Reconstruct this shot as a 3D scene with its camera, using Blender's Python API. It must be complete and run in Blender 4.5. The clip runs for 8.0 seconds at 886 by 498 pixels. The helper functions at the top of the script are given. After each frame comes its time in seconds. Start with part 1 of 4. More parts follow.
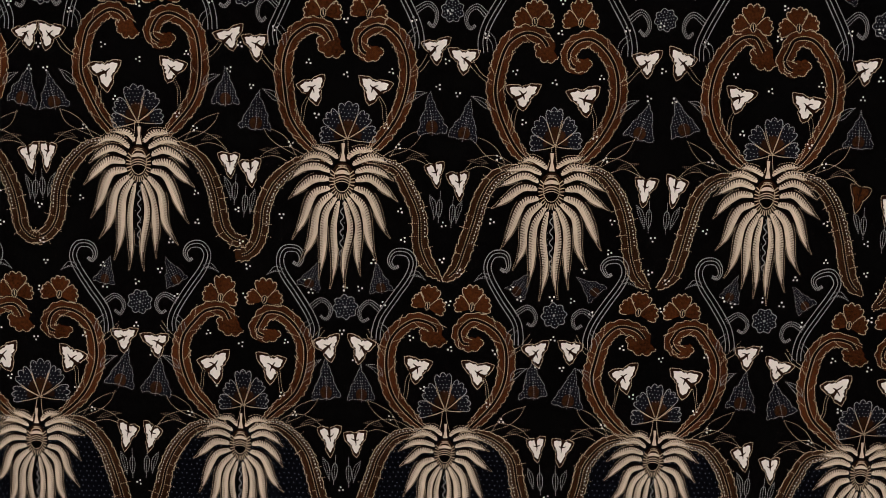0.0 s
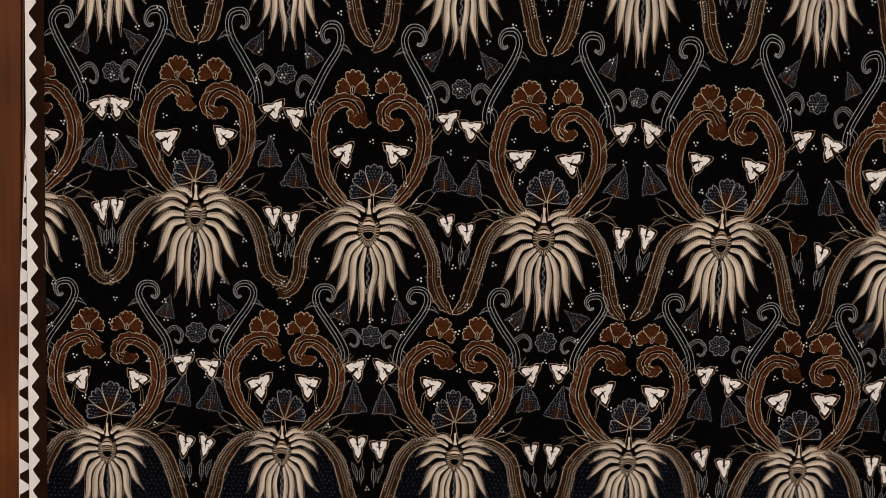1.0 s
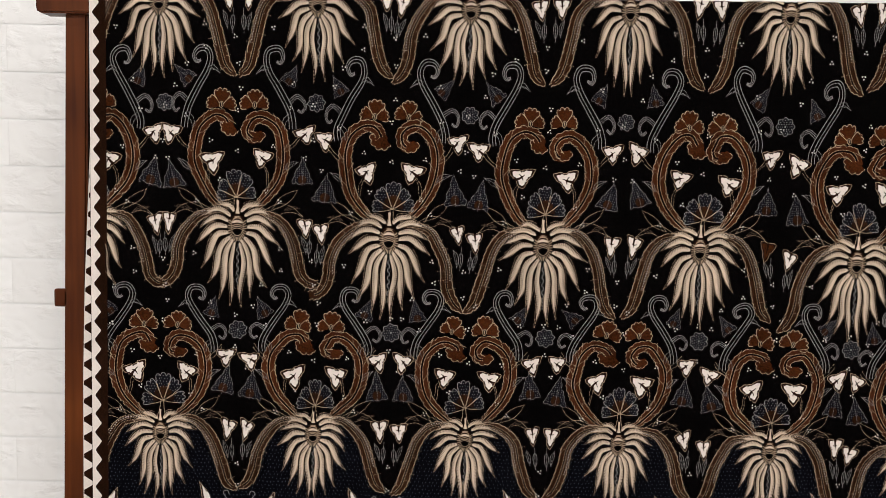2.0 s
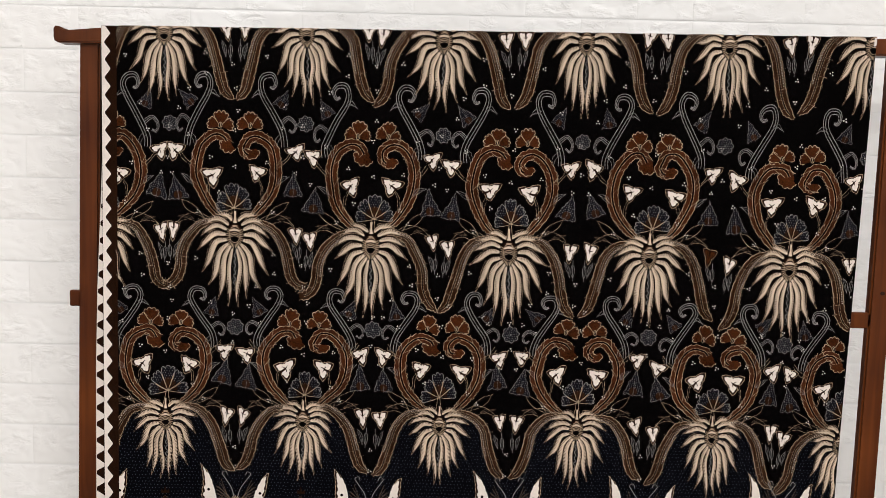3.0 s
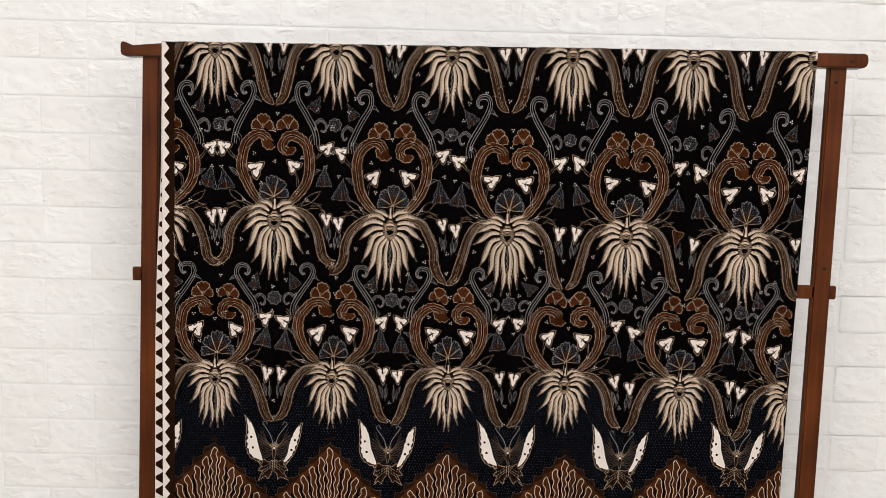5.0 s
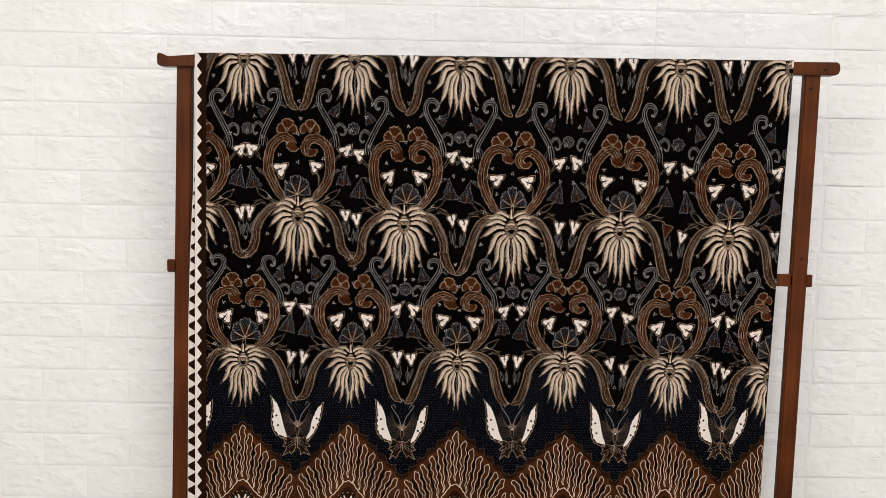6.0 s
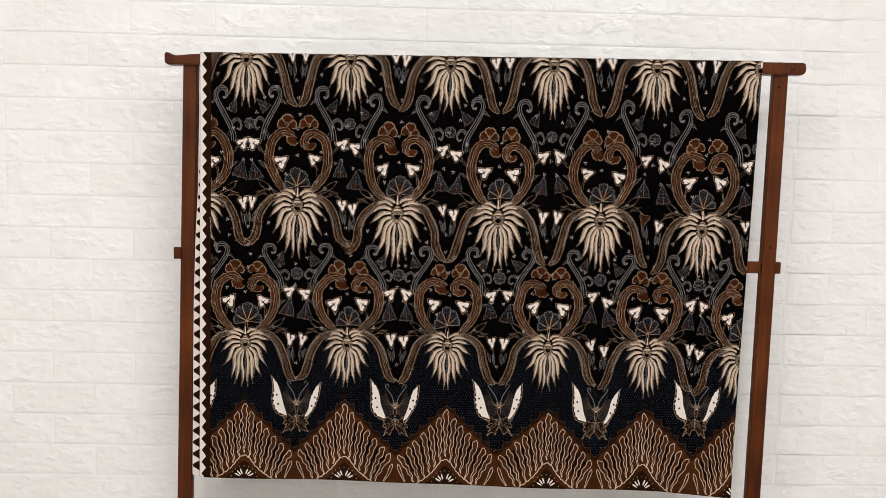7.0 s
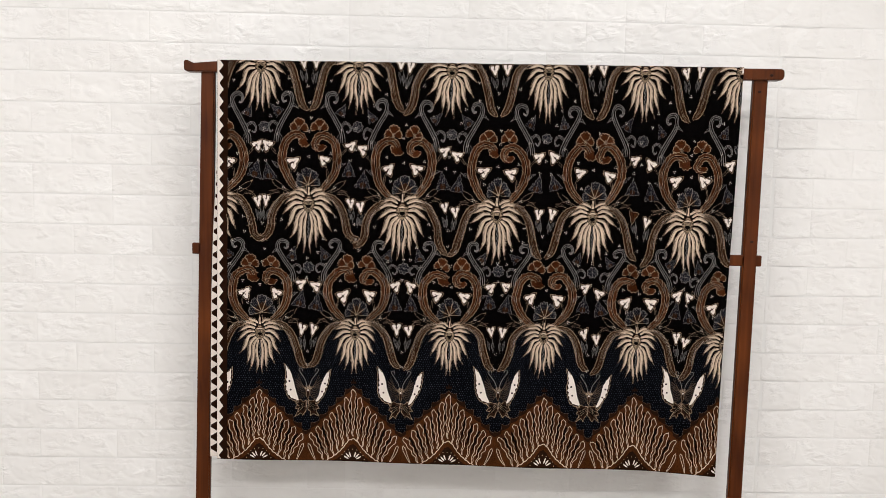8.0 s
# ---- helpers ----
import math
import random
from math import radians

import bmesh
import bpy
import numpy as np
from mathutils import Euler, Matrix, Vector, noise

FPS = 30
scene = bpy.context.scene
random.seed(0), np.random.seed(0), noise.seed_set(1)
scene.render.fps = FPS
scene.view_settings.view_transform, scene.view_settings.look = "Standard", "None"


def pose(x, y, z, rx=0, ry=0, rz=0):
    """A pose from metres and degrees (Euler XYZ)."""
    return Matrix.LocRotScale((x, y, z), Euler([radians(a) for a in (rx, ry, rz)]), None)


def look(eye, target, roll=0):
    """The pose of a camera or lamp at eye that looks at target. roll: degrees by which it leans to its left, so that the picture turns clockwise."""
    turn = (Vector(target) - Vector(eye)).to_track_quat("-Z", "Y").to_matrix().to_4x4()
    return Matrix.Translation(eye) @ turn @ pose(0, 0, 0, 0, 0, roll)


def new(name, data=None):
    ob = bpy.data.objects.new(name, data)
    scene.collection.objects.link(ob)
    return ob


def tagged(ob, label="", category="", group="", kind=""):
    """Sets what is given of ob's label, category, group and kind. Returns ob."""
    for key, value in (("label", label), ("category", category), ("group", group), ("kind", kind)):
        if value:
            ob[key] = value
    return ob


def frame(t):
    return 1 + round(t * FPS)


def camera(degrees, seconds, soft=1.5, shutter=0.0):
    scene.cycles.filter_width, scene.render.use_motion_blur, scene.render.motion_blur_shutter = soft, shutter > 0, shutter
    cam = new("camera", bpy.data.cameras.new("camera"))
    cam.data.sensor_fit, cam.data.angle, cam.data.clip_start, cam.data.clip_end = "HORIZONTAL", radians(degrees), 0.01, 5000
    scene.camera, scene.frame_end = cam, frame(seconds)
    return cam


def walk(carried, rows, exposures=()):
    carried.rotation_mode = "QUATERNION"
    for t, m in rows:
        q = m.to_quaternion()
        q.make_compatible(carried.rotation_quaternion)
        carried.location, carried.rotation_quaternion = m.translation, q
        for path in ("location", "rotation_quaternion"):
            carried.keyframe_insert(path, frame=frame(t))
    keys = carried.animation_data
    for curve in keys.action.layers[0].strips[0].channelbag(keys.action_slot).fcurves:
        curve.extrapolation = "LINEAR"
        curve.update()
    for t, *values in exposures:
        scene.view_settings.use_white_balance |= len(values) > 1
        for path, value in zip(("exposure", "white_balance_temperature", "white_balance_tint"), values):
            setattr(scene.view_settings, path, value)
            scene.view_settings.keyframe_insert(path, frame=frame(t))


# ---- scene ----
cam = camera(57.7, 8.0, soft=0.8)
PATH = [
    (0, (0.274, -1.038, 1.209), (0.232, 0.956, 1.057), 1.5),
    (0.5, (0.261, -1.102, 1.246), (0.253, 0.891, 1.086), 1.5),
    (1, (0.23, -1.201, 1.28), (0.252, 0.792, 1.11), 1.5),
    (1.2, (0.225, -1.234, 1.291), (0.236, 0.759, 1.12), 1.5),
    (2.3, (0.236, -1.371, 1.323), (0.228, 0.62, 1.135), 1.3),
    (2.5, (0.245, -1.391, 1.336), (0.241, 0.599, 1.141), 1.3),
    (3, (0.261, -1.474, 1.337), (0.264, 0.517, 1.147), 1.4),
    (3.5, (0.26, -1.549, 1.327), (0.256, 0.442, 1.14), 1.3),
    (4, (0.258, -1.608, 1.331), (0.26, 0.383, 1.136), 1.2),
    (4.5, (0.252, -1.645, 1.333), (0.264, 0.345, 1.132), 1.4),
    (6, (0.208, -1.85, 1.324), (0.232, 0.14, 1.133), 1.2),
    (6.5, (0.217, -1.89, 1.319), (0.247, 0.1, 1.125), 1.2),
    (7, (0.213, -1.958, 1.308), (0.253, 0.032, 1.118), 1.3),
    (7.5, (0.206, -2.026, 1.307), (0.251, -0.036, 1.118), 1.3),
    (8, (0.196, -2.078, 1.313), (0.246, -0.088, 1.117), 1.2),
]
walk(cam, [(t, look(eye, target, roll)) for t, eye, target, roll in PATH],
     exposures=[(0.0, -0.34), (1.0, -0.2), (2.5, 0.0), (8.0, 0.0)])

# ---- light: two ceiling panels in a closed white room ----
world = bpy.data.worlds.new("room_world")
world.use_nodes = True
world.node_tree.nodes["Background"].inputs[0].default_value = (0.9, 0.95, 1.0, 1)
world.node_tree.nodes["Background"].inputs[1].default_value = 0.02
scene.world = world


def ceiling_panel(x, y, size_x, size_y, watts):
    data = bpy.data.lights.new("panel_light", "AREA")
    data.shape, data.size, data.size_y = "RECTANGLE", size_x, size_y
    data.energy, data.color = watts, (1.0, 0.985, 0.965)
    ob = new("panel_light", data)
    ob.matrix_world = pose(x, y, 2.735)
    return ob


for lamp_y in (-1.9, -3.1):
    for lamp_x in (-0.85, 1.35):
        ceiling_panel(lamp_x, lamp_y, 1.2, 0.3, 30)


# ---- materials ----
def nodes_of(name):
    m = bpy.data.materials.new(name)
    m.use_nodes = True
    t = m.node_tree
    return m, t, t.nodes["Principled BSDF"]


def ink_material(name, colour, spread=0.25, rough=0.85):
    """Dyed cotton: uneven dye at two scales and a fine weave."""
    m, t, b = nodes_of(name)
    geo = t.nodes.new("ShaderNodeTexCoord")
    big, small = t.nodes.new("ShaderNodeTexNoise"), t.nodes.new("ShaderNodeTexNoise")
    big.inputs["Scale"].default_value, big.inputs["Detail"].default_value = 22, 4
    small.inputs["Scale"].default_value, small.inputs["Detail"].default_value = 420, 3
    mix = t.nodes.new("ShaderNodeMath")
    mix.operation = "ADD"
    ramp = t.nodes.new("ShaderNodeMapRange")
    ramp.inputs["From Min"].default_value, ramp.inputs["From Max"].default_value = 0.7, 1.3
    ramp.inputs["To Min"].default_value, ramp.inputs["To Max"].default_value = 1 - spread, 1 + spread
    mul = t.nodes.new("ShaderNodeVectorMath")
    mul.operation = "MULTIPLY"
    mul.inputs[0].default_value = colour
    for n in (big, small):
        t.links.new(geo.outputs["Object"], n.inputs["Vector"])
    t.links.new(big.outputs["Fac"], mix.inputs[0])
    t.links.new(small.outputs["Fac"], mix.inputs[1])
    t.links.new(mix.outputs[0], ramp.inputs["Value"])
    t.links.new(ramp.outputs["Result"], mul.inputs[1])
    t.links.new(mul.outputs["Vector"], b.inputs["Base Color"])
    b.inputs["Roughness"].default_value = rough
    b.inputs["Specular IOR Level"].default_value = 0.015
    weave = t.nodes.new("ShaderNodeTexWave")
    weave.inputs["Scale"].default_value = 300
    weave.bands_direction = "DIAGONAL"
    bump = t.nodes.new("ShaderNodeBump")
    bump.inputs["Strength"].default_value, bump.inputs["Distance"].default_value = 0.15, 0.0003
    t.links.new(geo.outputs["Object"], weave.inputs["Vector"])
    t.links.new(weave.outputs["Fac"], bump.inputs["Height"])
    t.links.new(bump.outputs["Normal"], b.inputs["Normal"])
    return m


INK = {
    "black": ink_material("black_cotton", (0.0012, 0.0009, 0.0009), 0.3),
    "navy": ink_material("indigo_dye", (0.0013, 0.0015, 0.0025), 0.35),
    "leafblue": ink_material("blue_black_dye", (0.0045, 0.0045, 0.007), 0.35),
    "brown": ink_material("soga_brown_dye", (0.036, 0.0100, 0.0029), 0.6),
    "darkbrown": ink_material("dark_brown_dye", (0.0135, 0.0052, 0.0026), 0.35),
    "dim": ink_material("faint_tan_lines", (0.105, 0.072, 0.050), 0.3),
    "gap": ink_material("black_brown_dye", (0.0052, 0.0023, 0.0014), 0.35),
    "garland": ink_material("olive_brown_dye", (0.021, 0.0077, 0.0029), 0.45),
    "rust": ink_material("rust_brown_dye", (0.041, 0.0126, 0.0037), 0.5),
    "cream": ink_material("cream_cotton", (0.51, 0.392, 0.303), 0.22),
    "white": ink_material("white_cotton", (0.64, 0.57, 0.525), 0.06),
    "dot": ink_material("white_wax_dots", (0.62, 0.56, 0.51), 0.15),
    "tan": ink_material("tan_wax_lines", (0.37, 0.272, 0.188), 0.25),
    "grey": ink_material("grey_wax_lines", (0.205, 0.192, 0.19), 0.2),
    "blue": ink_material("pale_blue_dots", (0.058, 0.064, 0.082), 0.3),
}


def wood_material(name, light, dark):
    m, t, b = nodes_of(name)
    co = t.nodes.new("ShaderNodeTexCoord")
    mp = t.nodes.new("ShaderNodeMapping")
    mp.inputs["Scale"].default_value = (60, 60, 3.5)
    nz = t.nodes.new("ShaderNodeTexNoise")
    nz.inputs["Scale"].default_value, nz.inputs["Detail"].default_value = 1.0, 6
    nz.inputs["Distortion"].default_value = 0.6
    big = t.nodes.new("ShaderNodeTexNoise")
    big.inputs["Scale"].default_value = 6
    add = t.nodes.new("ShaderNodeMath")
    add.operation = "ADD"
    ramp = t.nodes.new("ShaderNodeValToRGB")
    ramp.color_ramp.elements[0].position, ramp.color_ramp.elements[0].color = 0.38, (*dark, 1)
    ramp.color_ramp.elements[1].position, ramp.color_ramp.elements[1].color = 0.68, (*light, 1)
    half = t.nodes.new("ShaderNodeMath")
    half.operation = "MULTIPLY"
    half.inputs[1].default_value = 0.5
    t.links.new(co.outputs["Object"], mp.inputs["Vector"])
    t.links.new(mp.outputs["Vector"], nz.inputs["Vector"])
    t.links.new(co.outputs["Object"], big.inputs["Vector"])
    t.links.new(nz.outputs["Fac"], add.inputs[0])
    t.links.new(big.outputs["Fac"], add.inputs[1])
    t.links.new(add.outputs[0], half.inputs[0])
    t.links.new(half.outputs[0], ramp.inputs["Fac"])
    t.links.new(ramp.outputs["Color"], b.inputs["Base Color"])
    b.inputs["Roughness"].default_value = 0.33
    b.inputs["Specular IOR Level"].default_value = 0.12
    bump = t.nodes.new("ShaderNodeBump")
    bump.inputs["Strength"].default_value, bump.inputs["Distance"].default_value = 0.2, 0.0006
    t.links.new(nz.outputs["Fac"], bump.inputs["Height"])
    t.links.new(bump.outputs["Normal"], b.inputs["Normal"])
    return m


WOOD = wood_material("varnished_teak", (0.118, 0.031, 0.0068), (0.044, 0.0100, 0.0025))
WOOD_DARK = wood_material("dark_knot_wood", (0.03, 0.010, 0.005), (0.012, 0.005, 0.003))


def foam_material():
    m, t, b = nodes_of("white_foam_brick")
    co, rnd = t.nodes.new("ShaderNodeTexCoord"), t.nodes.new("ShaderNodeObjectInfo")
    shift = t.nodes.new("ShaderNodeVectorMath")
    shift.operation = "ADD"
    scale = t.nodes.new("ShaderNodeMath")
    scale.operation = "MULTIPLY"
    scale.inputs[1].default_value = 37.0
    t.links.new(rnd.outputs["Random"], scale.inputs[0])
    t.links.new(co.outputs["Object"], shift.inputs[0])
    t.links.new(scale.outputs[0], shift.inputs[1])
    squash = t.nodes.new("ShaderNodeMapping")
    squash.inputs["Scale"].default_value = (1.0, 1.0, 1.9)
    t.links.new(shift.outputs["Vector"], squash.inputs["Vector"])
    ridge = t.nodes.new("ShaderNodeTexNoise")
    ridge.inputs["Scale"].default_value, ridge.inputs["Detail"].default_value = 30, 3
    ridge.inputs["Distortion"].default_value = 0.5
    patch = t.nodes.new("ShaderNodeTexNoise")
    patch.inputs["Scale"].default_value, patch.inputs["Detail"].default_value = 24, 1
    steps, chip, mask, flake = [t.nodes.new("ShaderNodeMath") for _ in range(3)] + [t.nodes.new("ShaderNodeMapRange")]
    steps.operation, chip.operation, mask.operation = "MULTIPLY", "FRACT", "MULTIPLY"
    steps.inputs[1].default_value = 5.0
    flake.inputs["From Min"].default_value, flake.inputs["From Max"].default_value = 0.43, 0.62
    t.links.new(squash.outputs["Vector"], ridge.inputs["Vector"])
    t.links.new(shift.outputs["Vector"], patch.inputs["Vector"])
    t.links.new(ridge.outputs["Fac"], steps.inputs[0])
    t.links.new(steps.outputs[0], chip.inputs[0])
    t.links.new(patch.outputs["Fac"], flake.inputs["Value"])
    t.links.new(chip.outputs[0], mask.inputs[0])
    t.links.new(flake.outputs["Result"], mask.inputs[1])
    fine = t.nodes.new("ShaderNodeTexNoise")
    fine.inputs["Scale"].default_value, fine.inputs["Detail"].default_value = 60, 4
    tint = t.nodes.new("ShaderNodeTexNoise")
    tint.inputs["Scale"].default_value, tint.inputs["Detail"].default_value = 5, 3
    ramp = t.nodes.new("ShaderNodeValToRGB")
    ramp.color_ramp.elements[0].position, ramp.color_ramp.elements[0].color = 0.3, (0.775, 0.76, 0.75, 1)
    ramp.color_ramp.elements[1].position, ramp.color_ramp.elements[1].color = 0.7, (0.83, 0.82, 0.815, 1)
    for n in (fine, tint):
        t.links.new(shift.outputs["Vector"], n.inputs["Vector"])
    t.links.new(tint.outputs["Fac"], ramp.inputs["Fac"])
    t.links.new(ramp.outputs["Color"], b.inputs["Base Color"])
    b.inputs["Roughness"].default_value = 0.32
    b1, b2 = t.nodes.new("ShaderNodeBump"), t.nodes.new("ShaderNodeBump")
    b1.inputs["Strength"].default_value, b1.inputs["Distance"].default_value = 0.45, 0.0026
    b2.inputs["Strength"].default_value, b2.inputs["Distance"].default_value = 0.25, 0.0008
    t.links.new(mask.outputs[0], b1.inputs["Height"])
    t.links.new(fine.outputs["Fac"], b2.inputs["Height"])
    t.links.new(b1.outputs["Normal"], b2.inputs["Normal"])
    t.links.new(b2.outputs["Normal"], b.inputs["Normal"])
    return m


FOAM = foam_material()


def plain_material(name, colour, rough=0.8):
    m, t, b = nodes_of(name)
    nz = t.nodes.new("ShaderNodeTexNoise")
    nz.inputs["Scale"].default_value, nz.inputs["Detail"].default_value = 4, 5
    ramp = t.nodes.new("ShaderNodeValToRGB")
    ramp.color_ramp.elements[0].color = (*[c * 0.9 for c in colour], 1)
    ramp.color_ramp.elements[1].color = (*[min(1, c * 1.06) for c in colour], 1)
    t.links.new(nz.outputs["Fac"], ramp.inputs["Fac"])
    t.links.new(ramp.outputs["Color"], b.inputs["Base Color"])
    b.inputs["Roughness"].default_value = rough
    return m


PAINT = plain_material("white_wall_paint", (0.74, 0.735, 0.73))
# the floor is unseen; dark brown so less light bounces onto the lower cloth
FLOOR = plain_material("dark_low_bounce_floor", (0.27, 0.235, 0.20), 0.3)
# joints paler than the bricks: the glossy highlight along them is put into the colour
GLINT_JOINT = plain_material("foam_joint_painted_glint", (0.83, 0.825, 0.82), 0.35)
LAMP = bpy.data.materials.new("lamp_diffuser")
LAMP.use_nodes = True
LAMP.node_tree.nodes["Principled BSDF"].inputs["Emission Color"].default_value = (1, 0.96, 0.9, 1)
LAMP.node_tree.nodes["Principled BSDF"].inputs["Emission Strength"].default_value = 3.0


# ---- mesh helpers ----
def mesh_object(name, bm, materials, parent=None, label=""):
    data = bpy.data.meshes.new(name)
    bm.to_mesh(data)
    bm.free()
    for m in materials if isinstance(materials, (list, tuple)) else [materials]:
        data.materials.append(m)
    ob = new(name, data)
    ob.parent = parent
    if label:
        tagged(ob, label)
    return ob


def box(x0, x1, y0, y1, z0, z1, bevel=0.0, segments=2):
    bm = bmesh.new()
    bmesh.ops.create_cube(bm, size=1)
    for v in bm.verts:
        v.co = Vector((x0 + (v.co.x + 0.5) * (x1 - x0), y0 + (v.co.y + 0.5) * (y1 - y0), z0 + (v.co.z + 0.5) * (z1 - z0)))
    if bevel:
        bmesh.ops.bevel(bm, geom=bm.edges[:], offset=bevel, segments=segments, affect="EDGES", profile=0.6)
    return bm


# ---- the room ----
wall_north = tagged(mesh_object("wall_north", box(-2.4, 2.9, 0.0, 0.12, 0, 2.772), GLINT_JOINT), "white wall clad in foam brick panels", "wall", kind="structure")
# side and rear walls are unseen, added to close the room and bounce light
tagged(mesh_object("wall_west", box(-2.52, -2.4, -3.9, 0.12, 0, 2.75), PAINT), "unseen white side wall added to bounce light", "wall", kind="structure")
tagged(mesh_object("wall_east", box(2.9, 3.02, -3.9, 0.12, 0, 2.75), PAINT), "unseen white side wall added to bounce light", "wall", kind="structure")
tagged(mesh_object("wall_south", box(-2.52, 3.02, -4.02, -3.9, 0, 2.75), PAINT), "unseen white rear wall added to bounce light", "wall", kind="structure")
tagged(mesh_object("floor", box(-2.52, 3.02, -4.02, 0.12, -0.1, 0), FLOOR), "unseen floor kept dark to cut bounce light", "floor", kind="structure")
tagged(mesh_object("ceiling", box(-2.52, 3.02, -4.02, 0.12, 2.772, 2.87), PAINT), "plain white ceiling", "ceiling", kind="structure")
for x, y in ((-0.85, -1.9), (1.35, -1.9), (-0.85, -3.1), (1.35, -3.1)):
    lamp = tagged(mesh_object("ceiling_light", box(x - 0.63, x + 0.63, y - 0.18, y + 0.18, 2.742, 2.772, 0.004), PAINT), "flat white ceiling light panel", "ceiling light", group="ceiling lights")
    mesh_object("diffuser", box(x - 0.6, x + 0.6, y - 0.15, y + 0.15, 2.738, 2.741), LAMP, lamp)

# ---- batik cloth: the sheet over the bar ----
U_LEFT, U_RIGHT, V_TOP, V_HEM = -0.2875, 0.9430, 1.558, 0.600
U_BORDER = -0.2665
S = 0.000604


def lerp_table(table, x):
    return float(np.interp(x, [p[0] for p in table], [p[1] for p in table]))


def clamp01(a):
    return max(0.0, min(1.0, a))


def on_cloth(u, v, lift=0.0):
    """The place on the hanging front sheet of pattern point (u, v), lifted towards the room."""
    low = clamp01((V_TOP - v) / (V_TOP - V_HEM))
    hem = lerp_table([(-0.31, 0.6045), (0.19, 0.596), (0.56, 0.590), (0.77, 0.586), (0.93, 0.5735)], u)
    top = 1.5570 + 0.0092 * (u - U_LEFT)
    z = v + (hem - V_HEM) * clamp01((0.72 - v) / 0.12) + (top - V_TOP) * clamp01((v - 1.42) / 0.13)
    side = (u - U_LEFT) / (U_RIGHT - U_LEFT)
    x = u + low * (-0.0065 * (1 - side) - 0.0165 * side ** 6)
    y = -0.172 + 0.0045 * low * math.sin(7.3 * u + 0.6 + 1.1 * v) + 0.002 * low * math.sin(19 * u + 3 * v)
    y -= 0.010 * low ** 6 * side ** 8
    return (x, y - lift, z)


def sheet():
    bm = bmesh.new()
    nu, nv = 96, 64
    us = [U_LEFT + (U_RIGHT - U_LEFT) * i / nu for i in range(nu + 1)]
    rows = []
    for j in range(nv + 1):
        v = V_HEM + (V_TOP - 0.003 - V_HEM) * j / nv
        rows.append([bm.verts.new(on_cloth(u, v)) for u in us])
    for k in range(1, 8):
        a = math.pi * k / 8
        row = []
        for u in us:
            x, y, z = on_cloth(u, V_TOP - 0.003)
            row.append(bm.verts.new((x, -0.150 - 0.022 * math.cos(a), z + 0.003 * math.sin(a) ** 0.6)))
        rows.append(row)
    for j in range(41):
        f = j / 40
        row = []
        for u in us:
            x, y, z = on_cloth(u, V_TOP - 0.003)
            side = (u - U_LEFT) / (U_RIGHT - U_LEFT)
            slide = -0.0165 * min(1, f * 1.9) * (1 - side) - 0.02 * side * f
            row.append(bm.verts.new((x + slide, -0.128 + 0.003 * f * math.sin(9 * u + 2), z - 0.945 * f)))
        rows.append(row)
    for a, b in zip(rows, rows[1:]):
        for i in range(nu):
            bm.faces.new((a[i], a[i + 1], b[i + 1], b[i])).smooth = True
    return bm


cloth = tagged(mesh_object("batik_cloth", sheet(), INK["black"]), "black brown and cream batik cloth draped over a wooden rack", "batik cloth")
thick = cloth.modifiers.new("thickness", "SOLIDIFY")
thick.thickness, thick.offset = 0.0006, -1


# ---- batik print: wax lines, dots and dyed fields, one mesh a motif ----
class Ink:
    """Collects flat pieces of print in pattern units about an origin and lays them on the cloth."""

    def __init__(self, u, v, sx=1.0, sy=1.0, turn=0.0):
        self.u, self.v, self.sx, self.sy = u, v, sx * S, sy * S
        self.c, self.s = math.cos(radians(turn)), math.sin(radians(turn))
        self.faces = []

    def at(self, p):
        x, y = p[0] * self.c - p[1] * self.s, p[0] * self.s + p[1] * self.c
        return (self.u + self.sx * x, self.v + self.sy * y)

    def poly(self, pts, ink, layer):
        q = clip([self.at(p) for p in pts])
        if len(q) < 3:
            return
        self.add(q, ink, layer)

    def add(self, q, ink, layer):
        if len(q) < 3:
            return
        low, high = min(p[1] for p in q), max(p[1] for p in q)
        if high - low > 0.03:
            for sign in (1, -1):
                self.add(slice_at(q, 1, (low + high) / 2, sign), ink, layer)
            return
        area = sum(a[0] * b[1] - b[0] * a[1] for a, b in zip(q, q[1:] + q[:1]))
        if abs(area) < 1e-10:
            return
        self.faces.append((q if area > 0 else q[::-1], ink, layer))

    def done(self, name, label="", parent=None):
        if not self.faces:
            return None
        inks = sorted({f[1] for f in self.faces})
        verts, faces, slots = [], [], []
        for q, ink, layer in self.faces:
            n = len(verts)
            verts += [on_cloth(u, v, 0.0003 * layer) for u, v in q]
            faces.append(range(n, n + len(q)))
            slots.append(inks.index(ink))
        data = bpy.data.meshes.new(name)
        data.from_pydata(verts, [], faces)
        for i in inks:
            data.materials.append(INK[i])
        data.polygons.foreach_set("material_index", slots)
        ob = new(name, data)
        ob.parent = parent or cloth
        if label:
            tagged(ob, label)
        return ob


CLIP = [U_BORDER + 0.0004, U_RIGHT - 0.0008, V_HEM + 0.001, V_TOP - 0.001]


def clip(q):
    us, vs = [p[0] for p in q], [p[1] for p in q]
    if min(us) >= CLIP[0] and max(us) <= CLIP[1] and min(vs) >= CLIP[2] and max(vs) <= CLIP[3]:
        return q
    for axis, limit, sign in ((0, CLIP[0], 1), (0, CLIP[1], -1), (1, CLIP[2], 1), (1, CLIP[3], -1)):
        q = slice_at(q, axis, limit, sign)
        if len(q) < 3:
            return []
    return q


